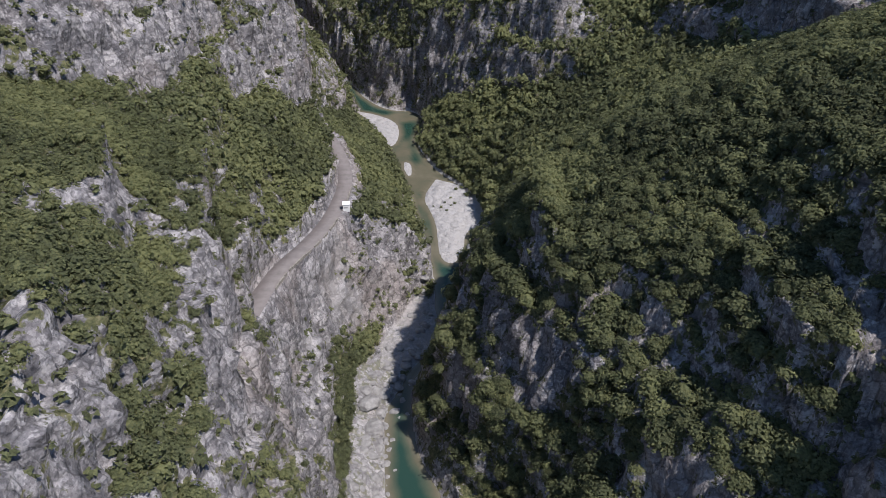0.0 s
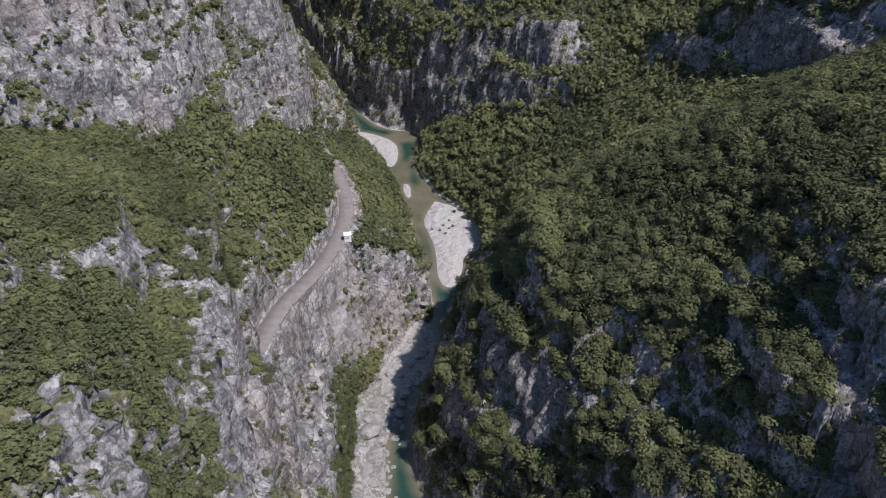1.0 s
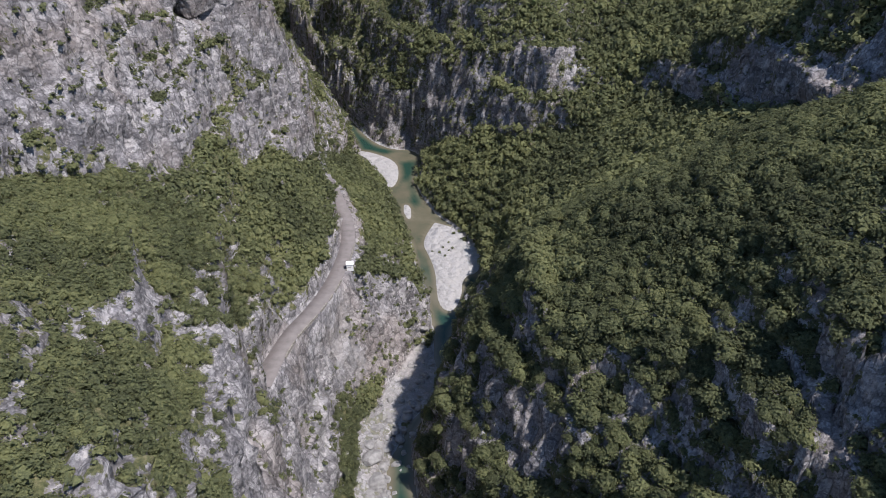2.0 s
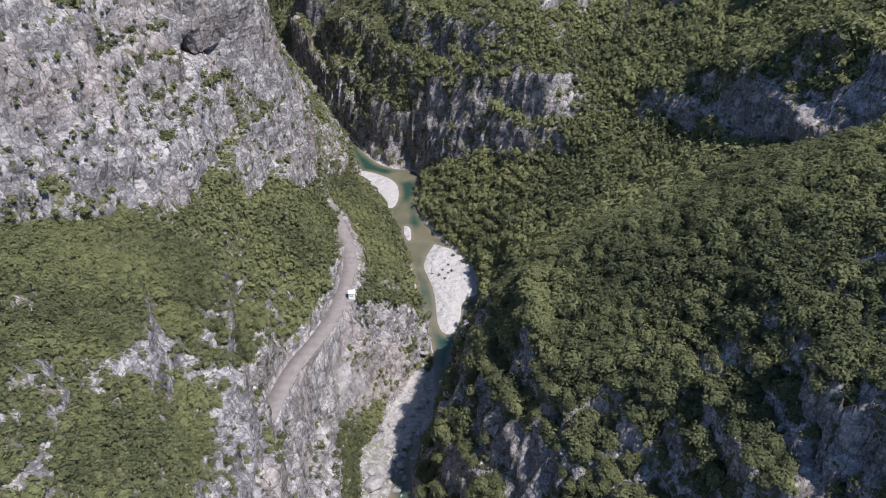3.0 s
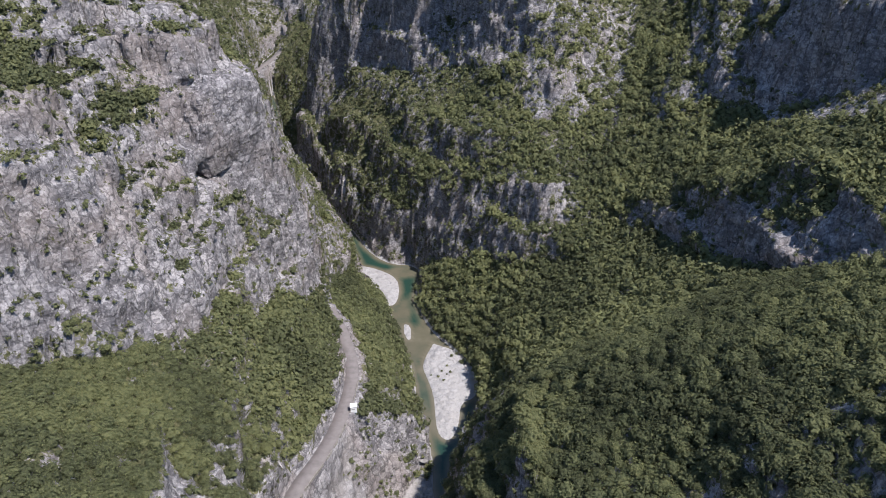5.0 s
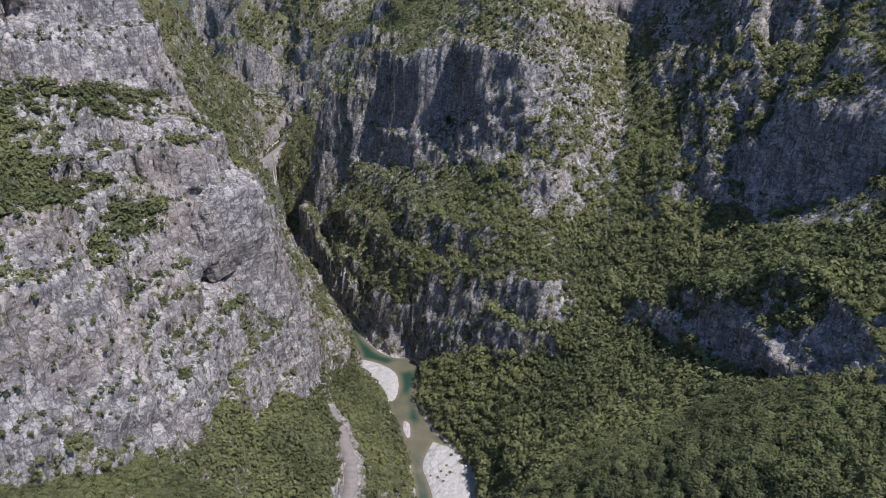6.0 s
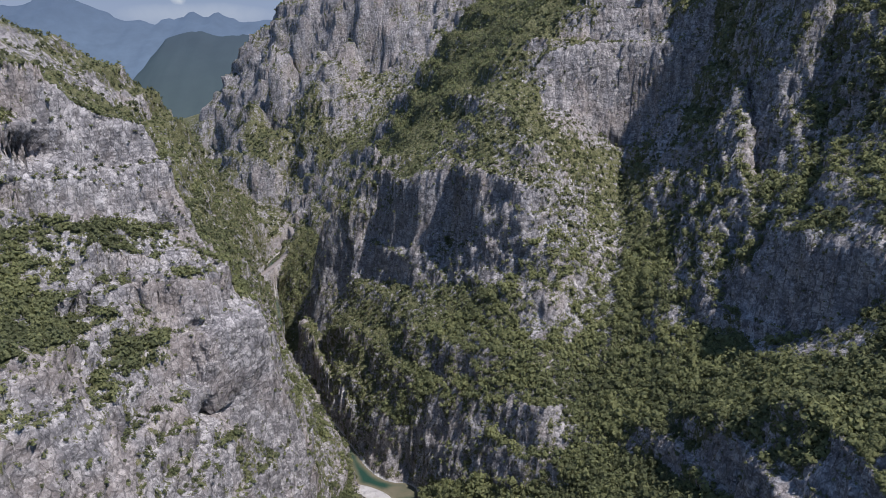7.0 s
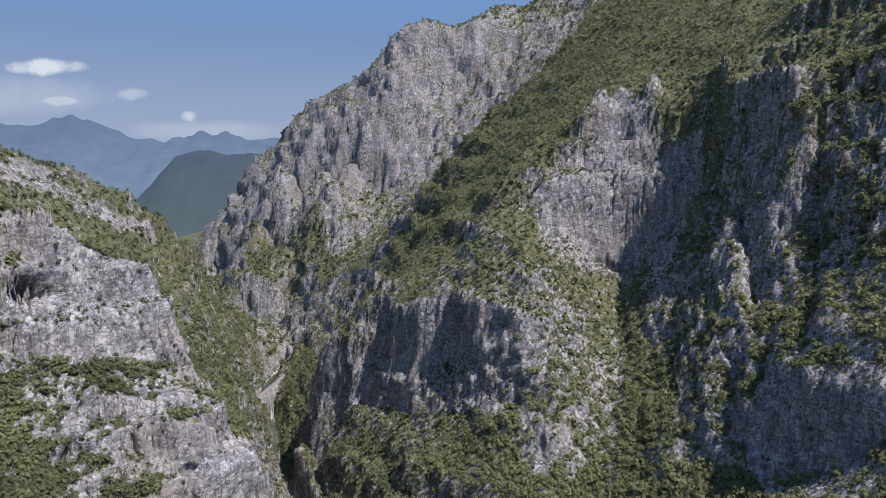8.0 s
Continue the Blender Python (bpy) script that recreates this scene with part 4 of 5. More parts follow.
NP = slopes(P[:, 0].reshape(shape), P[:, 1].reshape(shape), P[:, 2].reshape(shape)).reshape(-1, 3)
SOFT_UP = 0.5 * NP[:, 2] + 0.5 * nz
BEACH = [(-16, 126), (-29, 126), (-31, 158), (-32, 186), (-25, 200), (-14, 188), (-18, 160)]
gravel = np.maximum(np.maximum(BAR.ravel() * np.where(P[:, 1] < 245, 0.52, 1.0), 0.44 * inside(P[:, 0], P[:, 1], BEACH)), np.where(P[:, 1] < 245, 0.52, 1.0) * (1 - smooth(0.4, 1.3, P[:, 2] + 1.2 * (fbm(P, 8, 2, 47) - 0.5))))
GREEN = np.clip(greenness(P, np.stack([GX.ravel(), GY.ravel()], 1), SOFT_UP) - 0.4 * bare_face * steep, 0, 2) * (1 - smooth(0.55, 1.0, ON_ROAD.ravel())) * (1 - gravel)
rubble = 0.42 * (1 - smooth(0.5, 1.25, np.hypot((P[:, 0] + 38) / 13, (P[:, 1] - 190) / 50))) * (0.55 + 0.8 * fbm(P, 9, 3, 71)) * (1 - smooth(0.3, 0.8, GREEN))  # fresh broken rock below the road
ground = new("ground", mesh_from("ground", P, grid_faces(*shape), M_GROUND, (("green", GREEN * (0.75 + 0.17 * smooth(450, 700, P[:, 1]))), ("gravel", np.maximum(gravel, rubble))), False))
tagged(ground, "pale grey limestone gorge with scrub, cliffs and gravel shore", "ground", kind="structure")

# ---------------------------------------------------------------- the river's surface
rows = 500
wl_, el_ = along(WEST_BANK, 3.0), along(EAST_BANK, 3.0)
wpick, epick = wl_[np.linspace(0, len(wl_) - 1, rows).astype(int)], el_[np.linspace(0, len(el_) - 1, rows).astype(int)]
cross = np.linspace(-0.25, 1.25, 19)
rx, ry = wpick[:, :1] + (epick - wpick)[:, :1] * cross, wpick[:, 1:] + (epick - wpick)[:, 1:] * cross
bed = carve(rx, ry, np.ones(rx.shape))[0]
water = new("river", mesh_from("river", np.stack([rx, ry, 0 * rx], -1).reshape(-1, 3), grid_faces(rows, len(cross))[:, ::-1], M_WATER, (("depth", np.clip(-bed.ravel() / 2.6, 0, 1)),)))
tagged(water, "clear green mountain river with shallow edges", "river", kind="structure")


# ---------------------------------------------------------------- the road
def ribbon(name, line, half, lift, label):
    line = along(line, 2.0)
    t = np.gradient(line[:, :2], axis=0)
    t /= np.linalg.norm(t, axis=1, keepdims=True)
    side = np.stack([t[:, 1], -t[:, 0]], 1)
    across = np.array([-half - 0.15, -half, half, half + 0.15])
    drop = np.array([-0.5, 0.0, 0.0, -0.5])
    xy = line[:, None, :2] + side[:, None, :] * across[None, :, None]
    v = np.concatenate([xy, (line[:, 2:3] + lift + drop[None, :])[..., None]], -1).reshape(-1, 3)
    return tagged(new(name, mesh_from(name, v, grid_faces(len(line), 4)[:, ::-1], M_ASPHALT)), label, "road", kind="structure")


ribbon("road", ROAD, 2.95, 0.0, "worn grey road on a ledge above the river")
ribbon("road", FAR_ROAD, 3.4, 0.3, "far grey road along the slope")


# ---------------------------------------------------------------- trees and shrubs
def ico(sub):
    bm = bmesh.new()
    bmesh.ops.create_icosphere(bm, subdivisions=sub, radius=1.0)
    v = np.array([x.co for x in bm.verts])
    f = np.array([[x.index for x in face.verts] for face in bm.faces])
    bm.free()
    return v, f


TENT = (np.array([(1, 0, -0.3), (0, 1, -0.3), (-1, 0, -0.3), (0, -1, -0.3), (0.1, 0.1, 0.9)], float), np.array([(0, 1, 4), (1, 2, 4), (2, 3, 4), (3, 0, 4)]))
DOME = ico(1)
DOME = (DOME[0], DOME[1][DOME[0][DOME[1]].mean(axis=1)[:, 2] > -0.45])


def crown_shape(rng, body, lobes, clumps, leaf, squash):
    """Triangles of an uneven crown of about unit radius: a lobed dome and many loose leaf clumps on it."""
    v, f = body
    tips = rng.normal(size=(lobes, 3))
    tips[:, 2] = np.abs(tips[:, 2]) * 0.8
    tips /= np.linalg.norm(tips, axis=1, keepdims=True)

    def reach(d):
        return 0.62 + 0.34 * np.max(np.clip(d @ tips.T, 0, 1) ** 5, axis=1)

    u = v / np.linalg.norm(v, axis=1, keepdims=True)
    verts = [u * (0.84 * reach(u) * rng.uniform(0.86, 1.0, len(v)))[:, None]]
    d = rng.normal(size=(clumps, 3))
    d[:, 2] = np.where(d[:, 2] < -0.2, -d[:, 2], d[:, 2])
    d /= np.linalg.norm(d, axis=1, keepdims=True)
    c = d * (reach(d) * rng.uniform(0.86, 1.14, clumps))[:, None]
    n = d + np.array([0, 0, 0.3]) + 0.3 * rng.normal(size=(clumps, 3))
    n /= np.linalg.norm(n, axis=1, keepdims=True)
    a = np.cross(n, rng.normal(size=(clumps, 3)))
    a /= np.linalg.norm(a, axis=1, keepdims=True)
    b = np.cross(n, a)
    s = leaf * rng.uniform(0.6, 1.35, (clumps, 1))
    verts.append(np.stack([c - a * s, c + a * s * 0.8 - b * s * 0.7, c + a * s * 0.3 + b * s], 1).reshape(-1, 3))
    k = len(v) + 3 * np.arange(clumps)[:, None]
    verts = np.concatenate(verts)
    verts[:, 2] *= squash
    return verts, np.concatenate([f, k + [[0, 1, 2]]])


def grow(name, templates, places, sizes, tints, rng, mat):
    """One mesh of many crowns."""
    vs, fs, ts, base = [], [], [], 0
    pick = rng.integers(0, len(templates), len(places))
    turn = rng.uniform(0, 2 * np.pi, len(places))
    for k, (tv, tf) in enumerate(templates):
        sel = np.where(pick == k)[0]
        if not len(sel):
            continue
        c, s = np.cos(turn[sel])[:, None], np.sin(turn[sel])[:, None]
        x, y, z = tv[:, 0], tv[:, 1], tv[:, 2]
        stretch = rng.uniform(0.85, 1.2, (len(sel), 1))
        v = np.stack([c * x - s * y, s * x + c * y, z[None, :] * stretch], -1) * sizes[sel][:, None, None] + places[sel][:, None, :]
        vs.append(v.reshape(-1, 3))
        fs.append((tf[None] + base + len(tv) * np.arange(len(sel))[:, None, None]).reshape(-1, 3))
        ts.append(np.repeat(tints[sel], len(tv)))
        base += len(tv) * len(sel)
    return new(name, mesh_from(name, np.concatenate(vs), np.concatenate(fs), mat, (("tint", np.concatenate(ts)),)))


rng = np.random.default_rng(7)
BIG = [crown_shape(rng, DOME, 8, 185, 0.115, 0.9) for _ in range(10)]
WEST = [crown_shape(rng, DOME, 7, 120, 0.13, 0.8) for _ in range(10)]
MID = [crown_shape(rng, TENT, 5, 32, 0.24, 0.95) for _ in range(10)]
BUSH = [crown_shape(rng, TENT, 4, 10, 0.4, 0.9) for _ in range(8)]
FAR = [crown_shape(rng, TENT, 4, 6, 0.5, 0.95) for _ in range(8)]


def scatter(count, x0, x1, y0, y1, fan, chance, margin):
    """Random places on the ground, kept where chance(green, up) allows it."""
    y = rng.uniform(y0, y1, count)
    x = rng.uniform(x0, x1, count) * ((60 + 0.62 * y) if fan else 1.0)
    row = np.interp(y, ys, np.arange(len(ys)))
    col = np.interp(x / (60 + 0.62 * y), us, np.arange(len(us)))
    i, j = np.round(row).astype(int), np.round(col).astype(int)
    k = i * len(us) + j
    g, up = GREEN[k], SOFT_UP[k]
    keep = (rng.random(count) < chance(g, up)) & (gravel[k] < 0.3) & (ON_ROAD.ravel()[k] < margin) & (P[k, 2] > np.where((x > -16) & (y < 205), 9.0, 0.8))
    p = P[k[keep]].copy()
    p[:, :2] += rng.uniform(-0.4, 0.4, (len(p), 2))
    return p, g[keep], up[keep]


def thin(p, gap):
    """Drops places closer than the gap to another, cell by cell."""
    seen, keep = set(), []
    for n_, q in enumerate(np.floor(p[:, :3] / gap).astype(int)):
        key = tuple(q)
        if key not in seen:
            seen.add(key)
            keep.append(n_)
    return np.array(keep)


def tint_of(p):
    # Trees east of the river get a lighter tint in place of missing sunlight.
    return np.clip(0.5 + 1.5 * (fbm(p, 30, 2, 61) - 0.5) + rng.normal(0, 0.16, len(p)) + 0.12 * smooth(-20, 10, p[:, 0]) + 0.14 * smooth(160, 110, p[:, 1]) * smooth(-20, -60, p[:, 0]), 0, 1)


p, g, up = scatter(90000, -1, 1, 40, 480, True, lambda g, up: smooth(0.58, 0.92, g), 0.02)
west = p[:, 0] < -18
k = np.concatenate([np.where(west)[0][thin(p[west], 2.6)], np.where(~west)[0][thin(p[~west], 3.6)]])
p, g = p[k], g[k]
size = rng.uniform(1.3, 1.95, len(p)) ** 2 * (0.75 + 0.4 * smooth(0.6, 1.1, g)) * np.where(p[:, 0] < -18, 0.68 + 0.2 * smooth(180, 230, p[:, 1]), 1.06)
p[:, 2] += size * 0.38
near = p[:, 1] < 225
order = np.argsort(np.hypot(p[:, 0] - 25, p[:, 1] - 125))
single = np.zeros(len(p), bool)
single[order[:300]] = True
SINGLE_TREES, SINGLE_SIZES = p[single], size[single]
p, size, near = p[~single], size[~single], near[~single]
big = near & (p[:, 0] > -18)
close = (p[:, 1] < 190) & (p[:, 0] <= -18)
for name, sel, kinds in (("near_wood", big, BIG), ("west_wood", close, WEST), ("valley_wood", ~big & ~close, MID)):
    wood = grow(name, kinds, p[sel], size[sel], tint_of(p[sel]), rng, M_LEAF)
    tagged(wood, "dense green broadleaf wood over the gorge slopes", "trees", kind="stuff")

p, g, up = scatter(60000, -1, 1, 40, 520, True, lambda g, up: smooth(0.3, 0.7, g) * 0.7 + 0.16, 0.3)
k = thin(p, 3.2)
p, g = p[k], g[k]
size = rng.uniform(0.5, 1.0, len(p)) ** 2 * 1.9
p[:, 2] += size * 0.35
order = np.argsort(np.hypot(p[:, 0] + 48, p[:, 1] - 110))
single = np.zeros(len(p), bool)
single[order[:160]] = True
SINGLE_BUSHES, BUSH_SIZES = p[single], size[single]
p, size = p[~single], size[~single]
q, g, up = scatter(22000, -1, 1, 160, 470, True, lambda g, up: 0.34 + 0.4 * smooth(0.1, 0.6, g), 0.3)
q = q[thin(q, 3.3)]
ledge_size = rng.uniform(0.62, 1.0, len(q)) ** 2 * 1.75
q[:, 2] += ledge_size * 0.35
p, size = np.concatenate([p, q]), np.concatenate([size, ledge_size])
scrub = grow("near_scrub", BUSH, p, size, tint_of(p) * 0.6, rng, M_LEAF)
tagged(scrub, "low green bushes dotted over pale rock", "bushes", kind="stuff")

p, g, up = scatter(150000, -1.05, 1.05, 470, 1500, True, lambda g, up: smooth(0.4, 0.85, g) + 0.08, 0.3)
k = thin(p, 9.0)
p, g = p[k], g[k]
size = rng.uniform(1.2, 3.2, len(p)) * (0.6 + 0.5 * smooth(0.3, 0.9, g)) * (1 + 0.5 * smooth(700, 1300, p[:, 1]))
p[:, 2] += size * 0.45
q, g, up = scatter(90000, -0.5, 0.6, 470, 900, True, lambda g, up: 0.16 + 0.5 * smooth(0.1, 0.6, g), 0.3)
q = q[thin(q, 4.6)]
ledge_size = rng.uniform(0.6, 1.0, len(q)) ** 2 * 2.1
q[:, 2] += ledge_size * 0.35
p, size = np.concatenate([p, q]), np.concatenate([size, ledge_size])
woods = grow("far_wood", FAR, p, size, tint_of(p), rng, M_LEAF)
tagged(woods, "distant green woods and scrub on the mountain sides", "trees", kind="stuff")


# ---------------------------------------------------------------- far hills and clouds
def haze_glow_material(name, low, high, z0, z1):
    """Far slopes with the valley's blue haze painted in as a glowing colour."""
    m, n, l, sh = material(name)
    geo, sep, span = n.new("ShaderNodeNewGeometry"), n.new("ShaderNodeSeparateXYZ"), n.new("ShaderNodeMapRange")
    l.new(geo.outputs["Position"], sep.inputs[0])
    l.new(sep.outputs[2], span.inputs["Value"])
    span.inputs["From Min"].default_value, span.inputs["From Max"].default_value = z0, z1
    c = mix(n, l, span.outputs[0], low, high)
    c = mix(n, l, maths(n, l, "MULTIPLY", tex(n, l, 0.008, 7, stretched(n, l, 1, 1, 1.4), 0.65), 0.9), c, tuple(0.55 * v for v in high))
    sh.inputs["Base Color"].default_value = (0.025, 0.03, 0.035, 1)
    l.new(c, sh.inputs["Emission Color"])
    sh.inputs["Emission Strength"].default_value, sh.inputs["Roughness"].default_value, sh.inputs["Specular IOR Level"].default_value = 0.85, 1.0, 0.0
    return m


def far_range(name, y, x0, x1, top, seed, rugged, mat, label, depth=700.0):
    """A range of hills far behind the gorge: crest height top(x), falling forward and back."""
    cols, rws = 160, 22
    gx, gv = np.meshgrid(np.linspace(x0, x1, cols), np.linspace(-1, 0.35, rws))
    q = np.stack([gx.ravel(), (y + gv * depth).ravel(), 0 * gx.ravel()], 1)
    z = top(gx.ravel()) * (1 - np.abs(gv.ravel()) ** 1.15) + rugged * (ridged(q, (330, 330, 1), 5, seed) - 0.62) * (1 - 0.5 * np.abs(gv.ravel()))
    q[:, 2] = np.maximum(z, -20)
    tagged(new(name, mesh_from(name, q, grid_faces(rws, cols), mat, (), True)), label, "mountains", kind="structure")


# Both glow faintly in haze colours; no real haze lies before them.
M_HILL = haze_glow_material("hazy_green_hill", (0.058, 0.092, 0.090), (0.040, 0.066, 0.098), 150, 420)
M_RANGE = haze_glow_material("hazy_blue_range", (0.155, 0.225, 0.35), (0.095, 0.145, 0.255), 330, 720)
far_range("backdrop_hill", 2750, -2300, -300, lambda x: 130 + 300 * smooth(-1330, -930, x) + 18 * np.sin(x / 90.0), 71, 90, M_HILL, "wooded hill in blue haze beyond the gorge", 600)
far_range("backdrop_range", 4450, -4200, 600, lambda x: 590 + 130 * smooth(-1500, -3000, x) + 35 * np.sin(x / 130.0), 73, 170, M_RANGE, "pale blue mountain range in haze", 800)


# ---------------------------------------------------------------- single trees and bushes on the nearest slopes
def trunk_mesh(rng, limbs):
    """A tapered, slightly bent trunk with a few limbs, base at the origin, unit height."""
    verts, faces = [], []

    def tube(a, b, ra, rb, sides=6):
        d = (b - a).normalized()
        u = d.orthogonal().normalized()
        v = d.cross(u)
        k = len(verts)
        for c, r in ((a, ra), (b, rb)):
            for i in range(sides):
                t = 2 * math.pi * i / sides
                verts.append(c + (u * math.cos(t) + v * math.sin(t)) * r)
        for i in range(sides):
            j = (i + 1) % sides
            faces.append((k + i, k + j, k + sides + j, k + sides + i))

    bend = Vector((rng.uniform(-0.08, 0.08), rng.uniform(-0.08, 0.08), 0.5))
    top = Vector((bend.x * 1.6, bend.y * 1.6, 1.0))
    tube(Vector((0, 0, -0.15)), bend, 0.07, 0.05)
    tube(bend, top, 0.05, 0.02)
    for k in range(limbs):
        t = 2 * math.pi * (k + rng.uniform(0, 0.6)) / limbs
        start = bend.lerp(top, rng.uniform(0.0, 0.6))
        tube(start, start + Vector((math.cos(t) * 0.4, math.sin(t) * 0.4, rng.uniform(0.18, 0.35))), 0.028, 0.01, 5)
    return mesh_from("trunk", np.array(verts), np.array(faces), M_BARK)


TREE_KINDS = []
for k in range(8):
    tv, tf = crown_shape(rng, DOME, 8, 220, 0.105, 0.85)
    TREE_KINDS.append((mesh_from("crown", tv, tf, M_LEAF, (("tint", np.full(len(tv), 0.15 + 0.1 * k)),)), trunk_mesh(rng, 5)))
for spot, r in zip(SINGLE_TREES, SINGLE_SIZES):
    crown_me, trunk_me = TREE_KINDS[int(rng.integers(0, 8))]
    tree = new("tree")
    base = Vector(spot) - Vector((0, 0, r * 0.45))
    tree.matrix_world = Matrix.LocRotScale(base, Euler((0, 0, rng.uniform(0, 6.28))), (r, r, r * rng.uniform(0.9, 1.2)))
    tagged(tree, "green broadleaf tree on the steep rocky slope", "tree", "trees on the near slopes")
    trunk, crown = new("trunk", trunk_me), new("crown", crown_me)
    trunk.parent = crown.parent = tree
    crown.location = (0, 0, 0.62)

BUSH_KINDS = []
for k in range(6):
    tv, tf = crown_shape(rng, DOME, 5, 90, 0.16, 0.8)
    BUSH_KINDS.append(mesh_from("bush", tv, tf, M_LEAF, (("tint", np.full(len(tv), 0.2 + 0.12 * k)),)))


def bush(spot, r, label, group):
    ob = new("bush", BUSH_KINDS[int(rng.integers(0, 6))])
    ob.matrix_world = Matrix.LocRotScale(Vector(spot), Euler((0, 0, rng.uniform(0, 6.28))), (r, r, r * rng.uniform(0.8, 1.1)))
    return tagged(ob, label, "bush", group)


for spot, r in zip(SINGLE_BUSHES, BUSH_SIZES):
    bush(spot, r, "low olive green bush clinging to pale rock", "bushes on the near cliff")


def ground_at(x, y):
    """Height of the finished ground."""
    i, j = int(round(np.interp(y, ys, np.arange(len(ys))))), int(round(np.interp(x / (60 + 0.62 * y), us, np.arange(len(us)))))
    return float(P[i * len(us) + j, 2])


for x, y, r in ((4, 322, 1.0), (6, 316, 1.3), (1, 317, 0.9), (-1, 312, 1.2), (2, 309, 1.0), (7, 331, 1.4), (10, 334, 1.6), (13, 325, 2.4), (-5, 314, 0.9), (4, 314, 0.8)):
    bush((x, y, ground_at(x, y) + 0.35 * r), r, "dark green willow bush on the white gravel bar", "bushes on the gravel bar")


# ---------------------------------------------------------------- boulders on the shore
def boulder_mesh(rng):
    bm = bmesh.new()
    bmesh.ops.create_icosphere(bm, subdivisions=3, radius=1.0)
    axes = [Vector(rng.normal(size=3)).normalized() for _ in range(9)]
    cuts = rng.uniform(0.62, 0.95, 9)
    for v in bm.verts:
        for a, c in zip(axes, cuts):
            over = v.co.dot(a) - c
            if over > 0:
                v.co -= a * over * 0.92
        v.co += Vector(rng.normal(0, 0.02, 3))
    me = bpy.data.meshes.new("boulder")
    bm.to_mesh(me)
    bm.free()
    me.materials.append(M_BOULDER)
    return me


BOULDER_KINDS = [boulder_mesh(rng) for _ in range(8)]


def boulder(x, y, r, flat):
    ob = new("boulder", BOULDER_KINDS[int(rng.integers(0, 8))])
    z = max(ground_at(x, y), -0.9)
    ob.matrix_world = Matrix.LocRotScale(Vector((x, y, z + 0.25 * r * flat)), Euler((rng.uniform(-0.3, 0.3), rng.uniform(-0.3, 0.3), rng.uniform(0, 6.28))), (r * rng.uniform(0.9, 1.4), r, r * flat))
    wet = ground_at(x, y) < 0
    tagged(ob, "pale limestone boulder standing in the shallow river" if wet else "pale limestone boulder on the stony river shore", "boulder", "boulders in the river" if wet else "boulders on the shore")


for x, y, r, flat in ((-25.5, 171, 4.6, 0.5), (-24.5, 162, 4.2, 0.45), (-21.5, 179, 2.8, 0.6), (-17.5, 173, 2.0, 0.7), (-14.6, 178, 1.7, 0.7), (-13, 172, 1.3, 0.7), (-17, 160, 1.5, 0.6), (-16, 156.5, 1.1, 0.6),
                      (-15.5, 153, 0.9, 0.6), (-18.6, 150, 1.5, 0.6), (-14.2, 164, 0.8, 0.5), (-12.4, 160, 0.9, 0.35), (-17.8, 145, 1.2, 0.6), (-11.5, 187, 1.8, 0.6), (-15, 189, 1.6, 0.6)):
    boulder(x, y, r, flat)
for _ in range(95):
    y = rng.uniform(132, 206)
    x = np.interp(y, WEST_BANK[:60, 1], WEST_BANK[:60, 0]) - abs(rng.normal(0, 7.0)) + 0.6
    boulder(x, y, rng.uniform(0.35, 1.0) ** 2 * 2.2, rng.uniform(0.35, 0.65))
for _ in range(26):
    y = rng.uniform(134, 186)
    x = np.interp(y, WEST_BANK[:60, 1], WEST_BANK[:60, 0]) + rng.uniform(0.3, 1.0) ** 2 * 5.0
    boulder(x, y, rng.uniform(0.5, 1.0) ** 2 * 1.3, rng.uniform(0.6, 0.9))
for _ in range(40):
    y = rng.uniform(206, 262)
    x = np.interp(y, WEST_BANK[:, 1], WEST_BANK[:, 0]) - abs(rng.normal(0, 3.5)) - 1.5
    boulder(x, y, rng.uniform(0.4, 1.0) ** 2 * 1.7, rng.uniform(0.5, 0.8))


# ---------------------------------------------------------------- by the road
def box(bm, lo, hi, bevel=0.0):
    made = bmesh.ops.create_cube(bm, size=1.0)["verts"]
    for v in made:
        v.co = Vector([lo[k] + (hi[k] - lo[k]) * (v.co[k] + 0.5) for k in range(3)])
    if bevel:
        edges = list({e for v in made for e in v.link_edges})
        bmesh.ops.bevel(bm, geom=edges, offset=bevel, segments=1, affect="EDGES")
    return bm


def kiosk(m):
    """A small white hut with a flat roof, a shuttered hatch and a door."""
    hut = tagged(new("kiosk"), "small white flat-roofed hut beside the road", "hut")
    hut.matrix_world = m
    part("body", box(bmesh.new(), (-1.35, -1.2, -0.6), (1.35, 1.2, 2.6), 0.03), M_WHITE, hut)
    part("roof", box(bmesh.new(), (-1.55, -1.4, 2.6), (1.55, 1.4, 2.74), 0.04), M_WHITE, hut)
    part("hatch", box(bmesh.new(), (-0.9, -1.24, 1.0), (0.5, -1.2, 1.7), 0.01), M_SHADE, hut, "grey shuttered hatch")
    part("door", box(bmesh.new(), (-1.39, -0.6, 0.02), (-1.35, 0.3, 1.98), 0.01), M_SHADE, hut, "plain grey door")


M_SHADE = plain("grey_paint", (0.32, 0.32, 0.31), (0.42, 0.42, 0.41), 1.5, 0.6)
M_CONCRETE = plain("stained_concrete", (0.34, 0.32, 0.29), (0.52, 0.50, 0.46), 0.8, 0.9)
M_STONE = plain("rough_parapet_stone", (0.14, 0.13, 0.115), (0.30, 0.28, 0.25), 1.1, 0.95)
kiosk(pose(-37.4, 232.5, 48.2, 0, 0, 8))
slab = new("concrete_slab", None)
slab.matrix_world = pose(-36.4, 281, ground_at(-36.4, 281) + 0.1, 0, 0, -8)
tagged(slab, "pale concrete slab at the outer edge of the road", "slab")
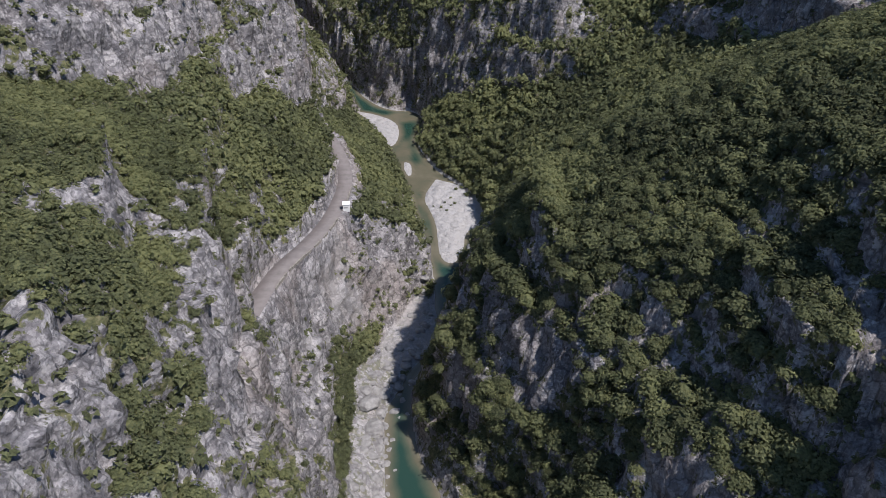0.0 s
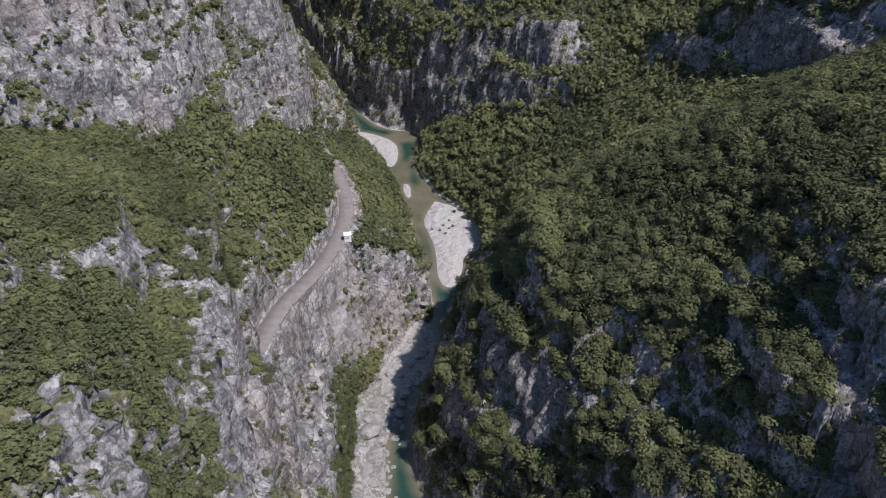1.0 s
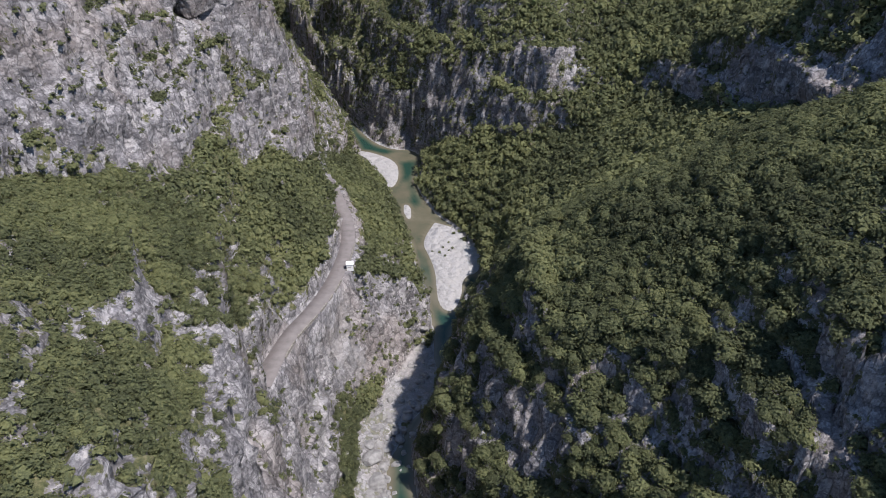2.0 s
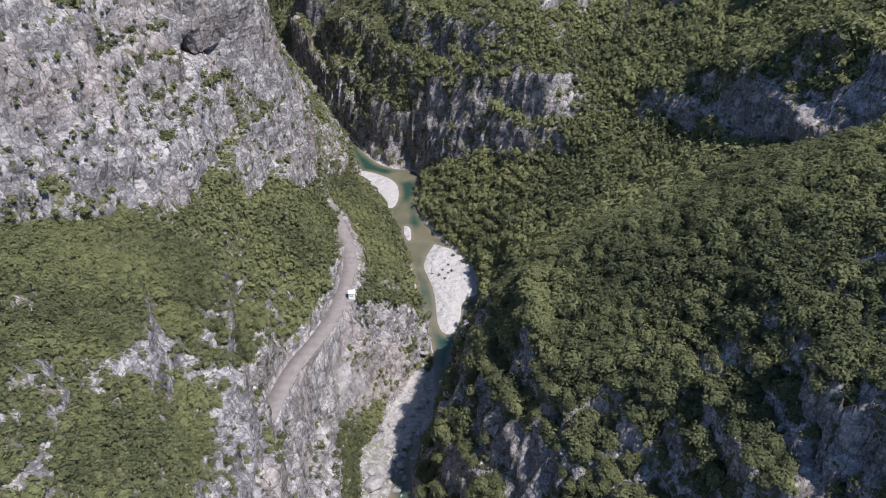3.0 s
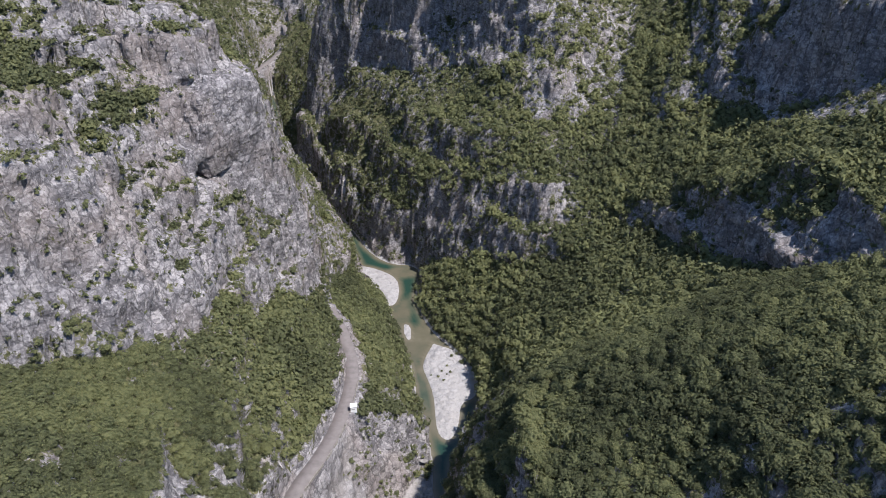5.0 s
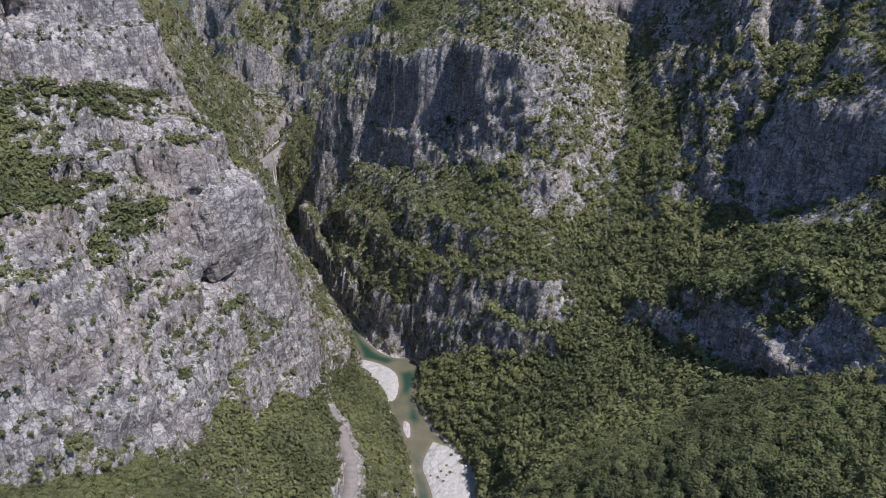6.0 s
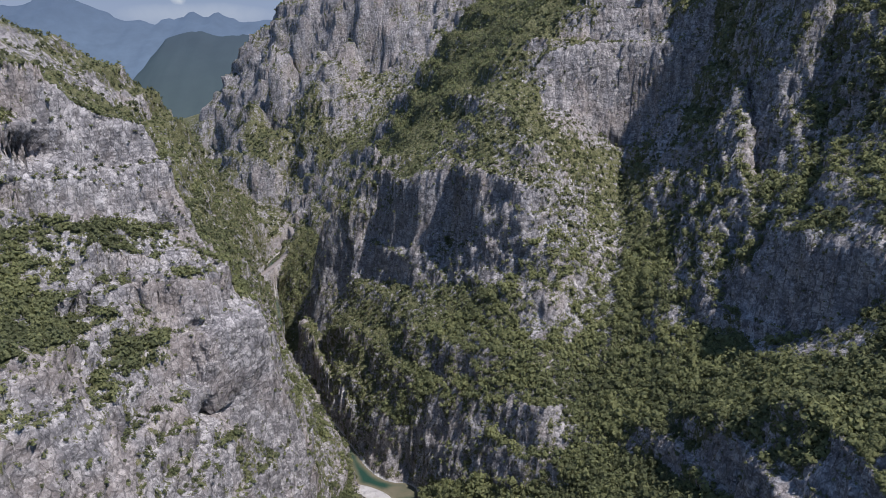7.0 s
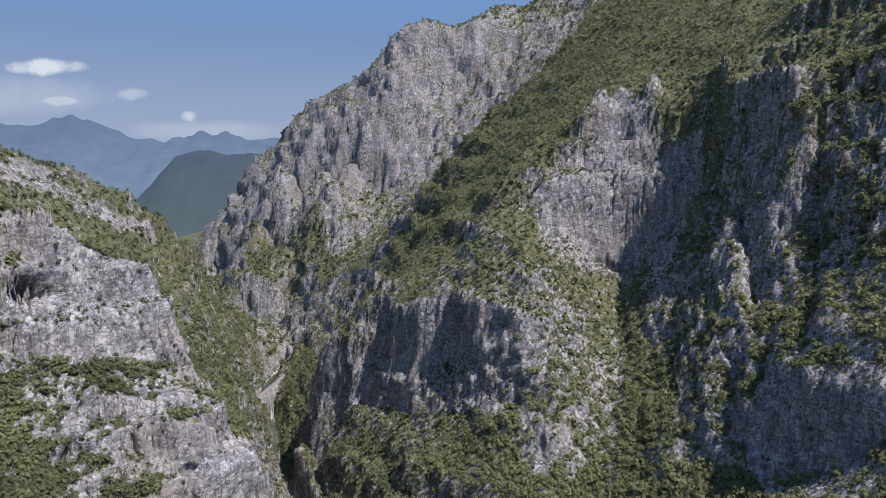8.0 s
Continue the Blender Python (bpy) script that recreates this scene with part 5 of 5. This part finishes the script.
part("slab", box(bmesh.new(), (-2.1, -0.6, -0.5), (2.1, 0.6, 0.45), 0.06), M_CONCRETE, slab)

# Low parapet of stone blocks on the river side.
parapet = tagged(new("parapet"), "low broken parapet of rough stone blocks along the road", "wall")
edge = along(ROAD, 0.5)
t_ = np.gradient(edge[:, :2], axis=0)
t_ /= np.linalg.norm(t_, axis=1, keepdims=True)
run = np.concatenate([[0], np.cumsum(np.hypot(*np.diff(edge[:, :2], axis=0).T))])
block_kinds = []
for k in range(4):
    bm = box(bmesh.new(), (-0.24, -0.9, -0.5), (0.24, 0.9, 0.45 + 0.06 * k), 0.05)
    for v in bm.verts:
        v.co += Vector(rng.normal(0, 0.03, 3))
    me = bpy.data.meshes.new("block")
    bm.to_mesh(me)
    bm.free()
    me.materials.append(M_STONE)
    block_kinds.append(me)
at = 16.0
while at < 104:
    i = int(np.searchsorted(run, at))
    at += 1.95 if rng.random() > 0.12 else 4.5
    if 72 < at < 80:
        continue
    c = edge[i, :2] + np.array([t_[i, 1], -t_[i, 0]]) * 3.2
    ob = new("block", block_kinds[int(rng.integers(0, 4))])
    ob.parent = parapet
    ob.matrix_world = pose(c[0], c[1], edge[i, 2], rng.normal(0, 1.5), rng.normal(0, 1.5), math.degrees(math.atan2(-t_[i, 0], t_[i, 1])))


def overhang(x, y, z, sx, sy, sz, turn, label, seed=0.0):
    """A jutting mass of rock with a blunt front and a cut-away underside, which shades the cliff below it."""
    bm = bmesh.new()
    bmesh.ops.create_icosphere(bm, subdivisions=5, radius=1.0)
    rough = 1.0 / max(sx, sy, sz)
    for v in bm.verts:
        c = v.co.copy()
        blunt = 0.62 + 0.38 / max(abs(c.x), abs(c.y), abs(c.z))
        q = Vector((c.x * sx, c.y * sy, c.z * sz)) + Vector((seed, seed * 0.7, 0))
        r = blunt * (1 + 2.2 * rough * noise.noise(q * 0.16) + 1.1 * rough * noise.noise(q * 0.5) + 0.5 * rough * noise.noise(q * 1.3))
        low = max(0.0, -c.z - 0.25)
        v.co = Vector((c.x * sx * r, c.y * sy * r * (1 - 0.55 * low), max(c.z, -0.62) * sz * r))
    me = bpy.data.meshes.new("rock_overhang")
    bm.to_mesh(me)
    bm.free()
    me.materials.append(M_GROUND)
    me.attributes.new("green", "FLOAT", "POINT").data.foreach_set("value", np.full(len(me.vertices), 0.12, np.float32))
    me.attributes.new("gravel", "FLOAT", "POINT")
    ob = new("rock_overhang", me)
    ob.matrix_world = pose(x, y, z, 0, 0, turn)
    tagged(ob, label, "rock", kind="structure")


overhang(-60.0, 155.0, 66.5, 5.5, 4.6, 6.0, 78, "pale rock overhang roofing the dark end of the road")
overhang(-97.0, 306.5, 151.5, 22.0, 7.5, 24.0, 59, "smooth grey limestone prow jutting over a shallow cave", 11.0)
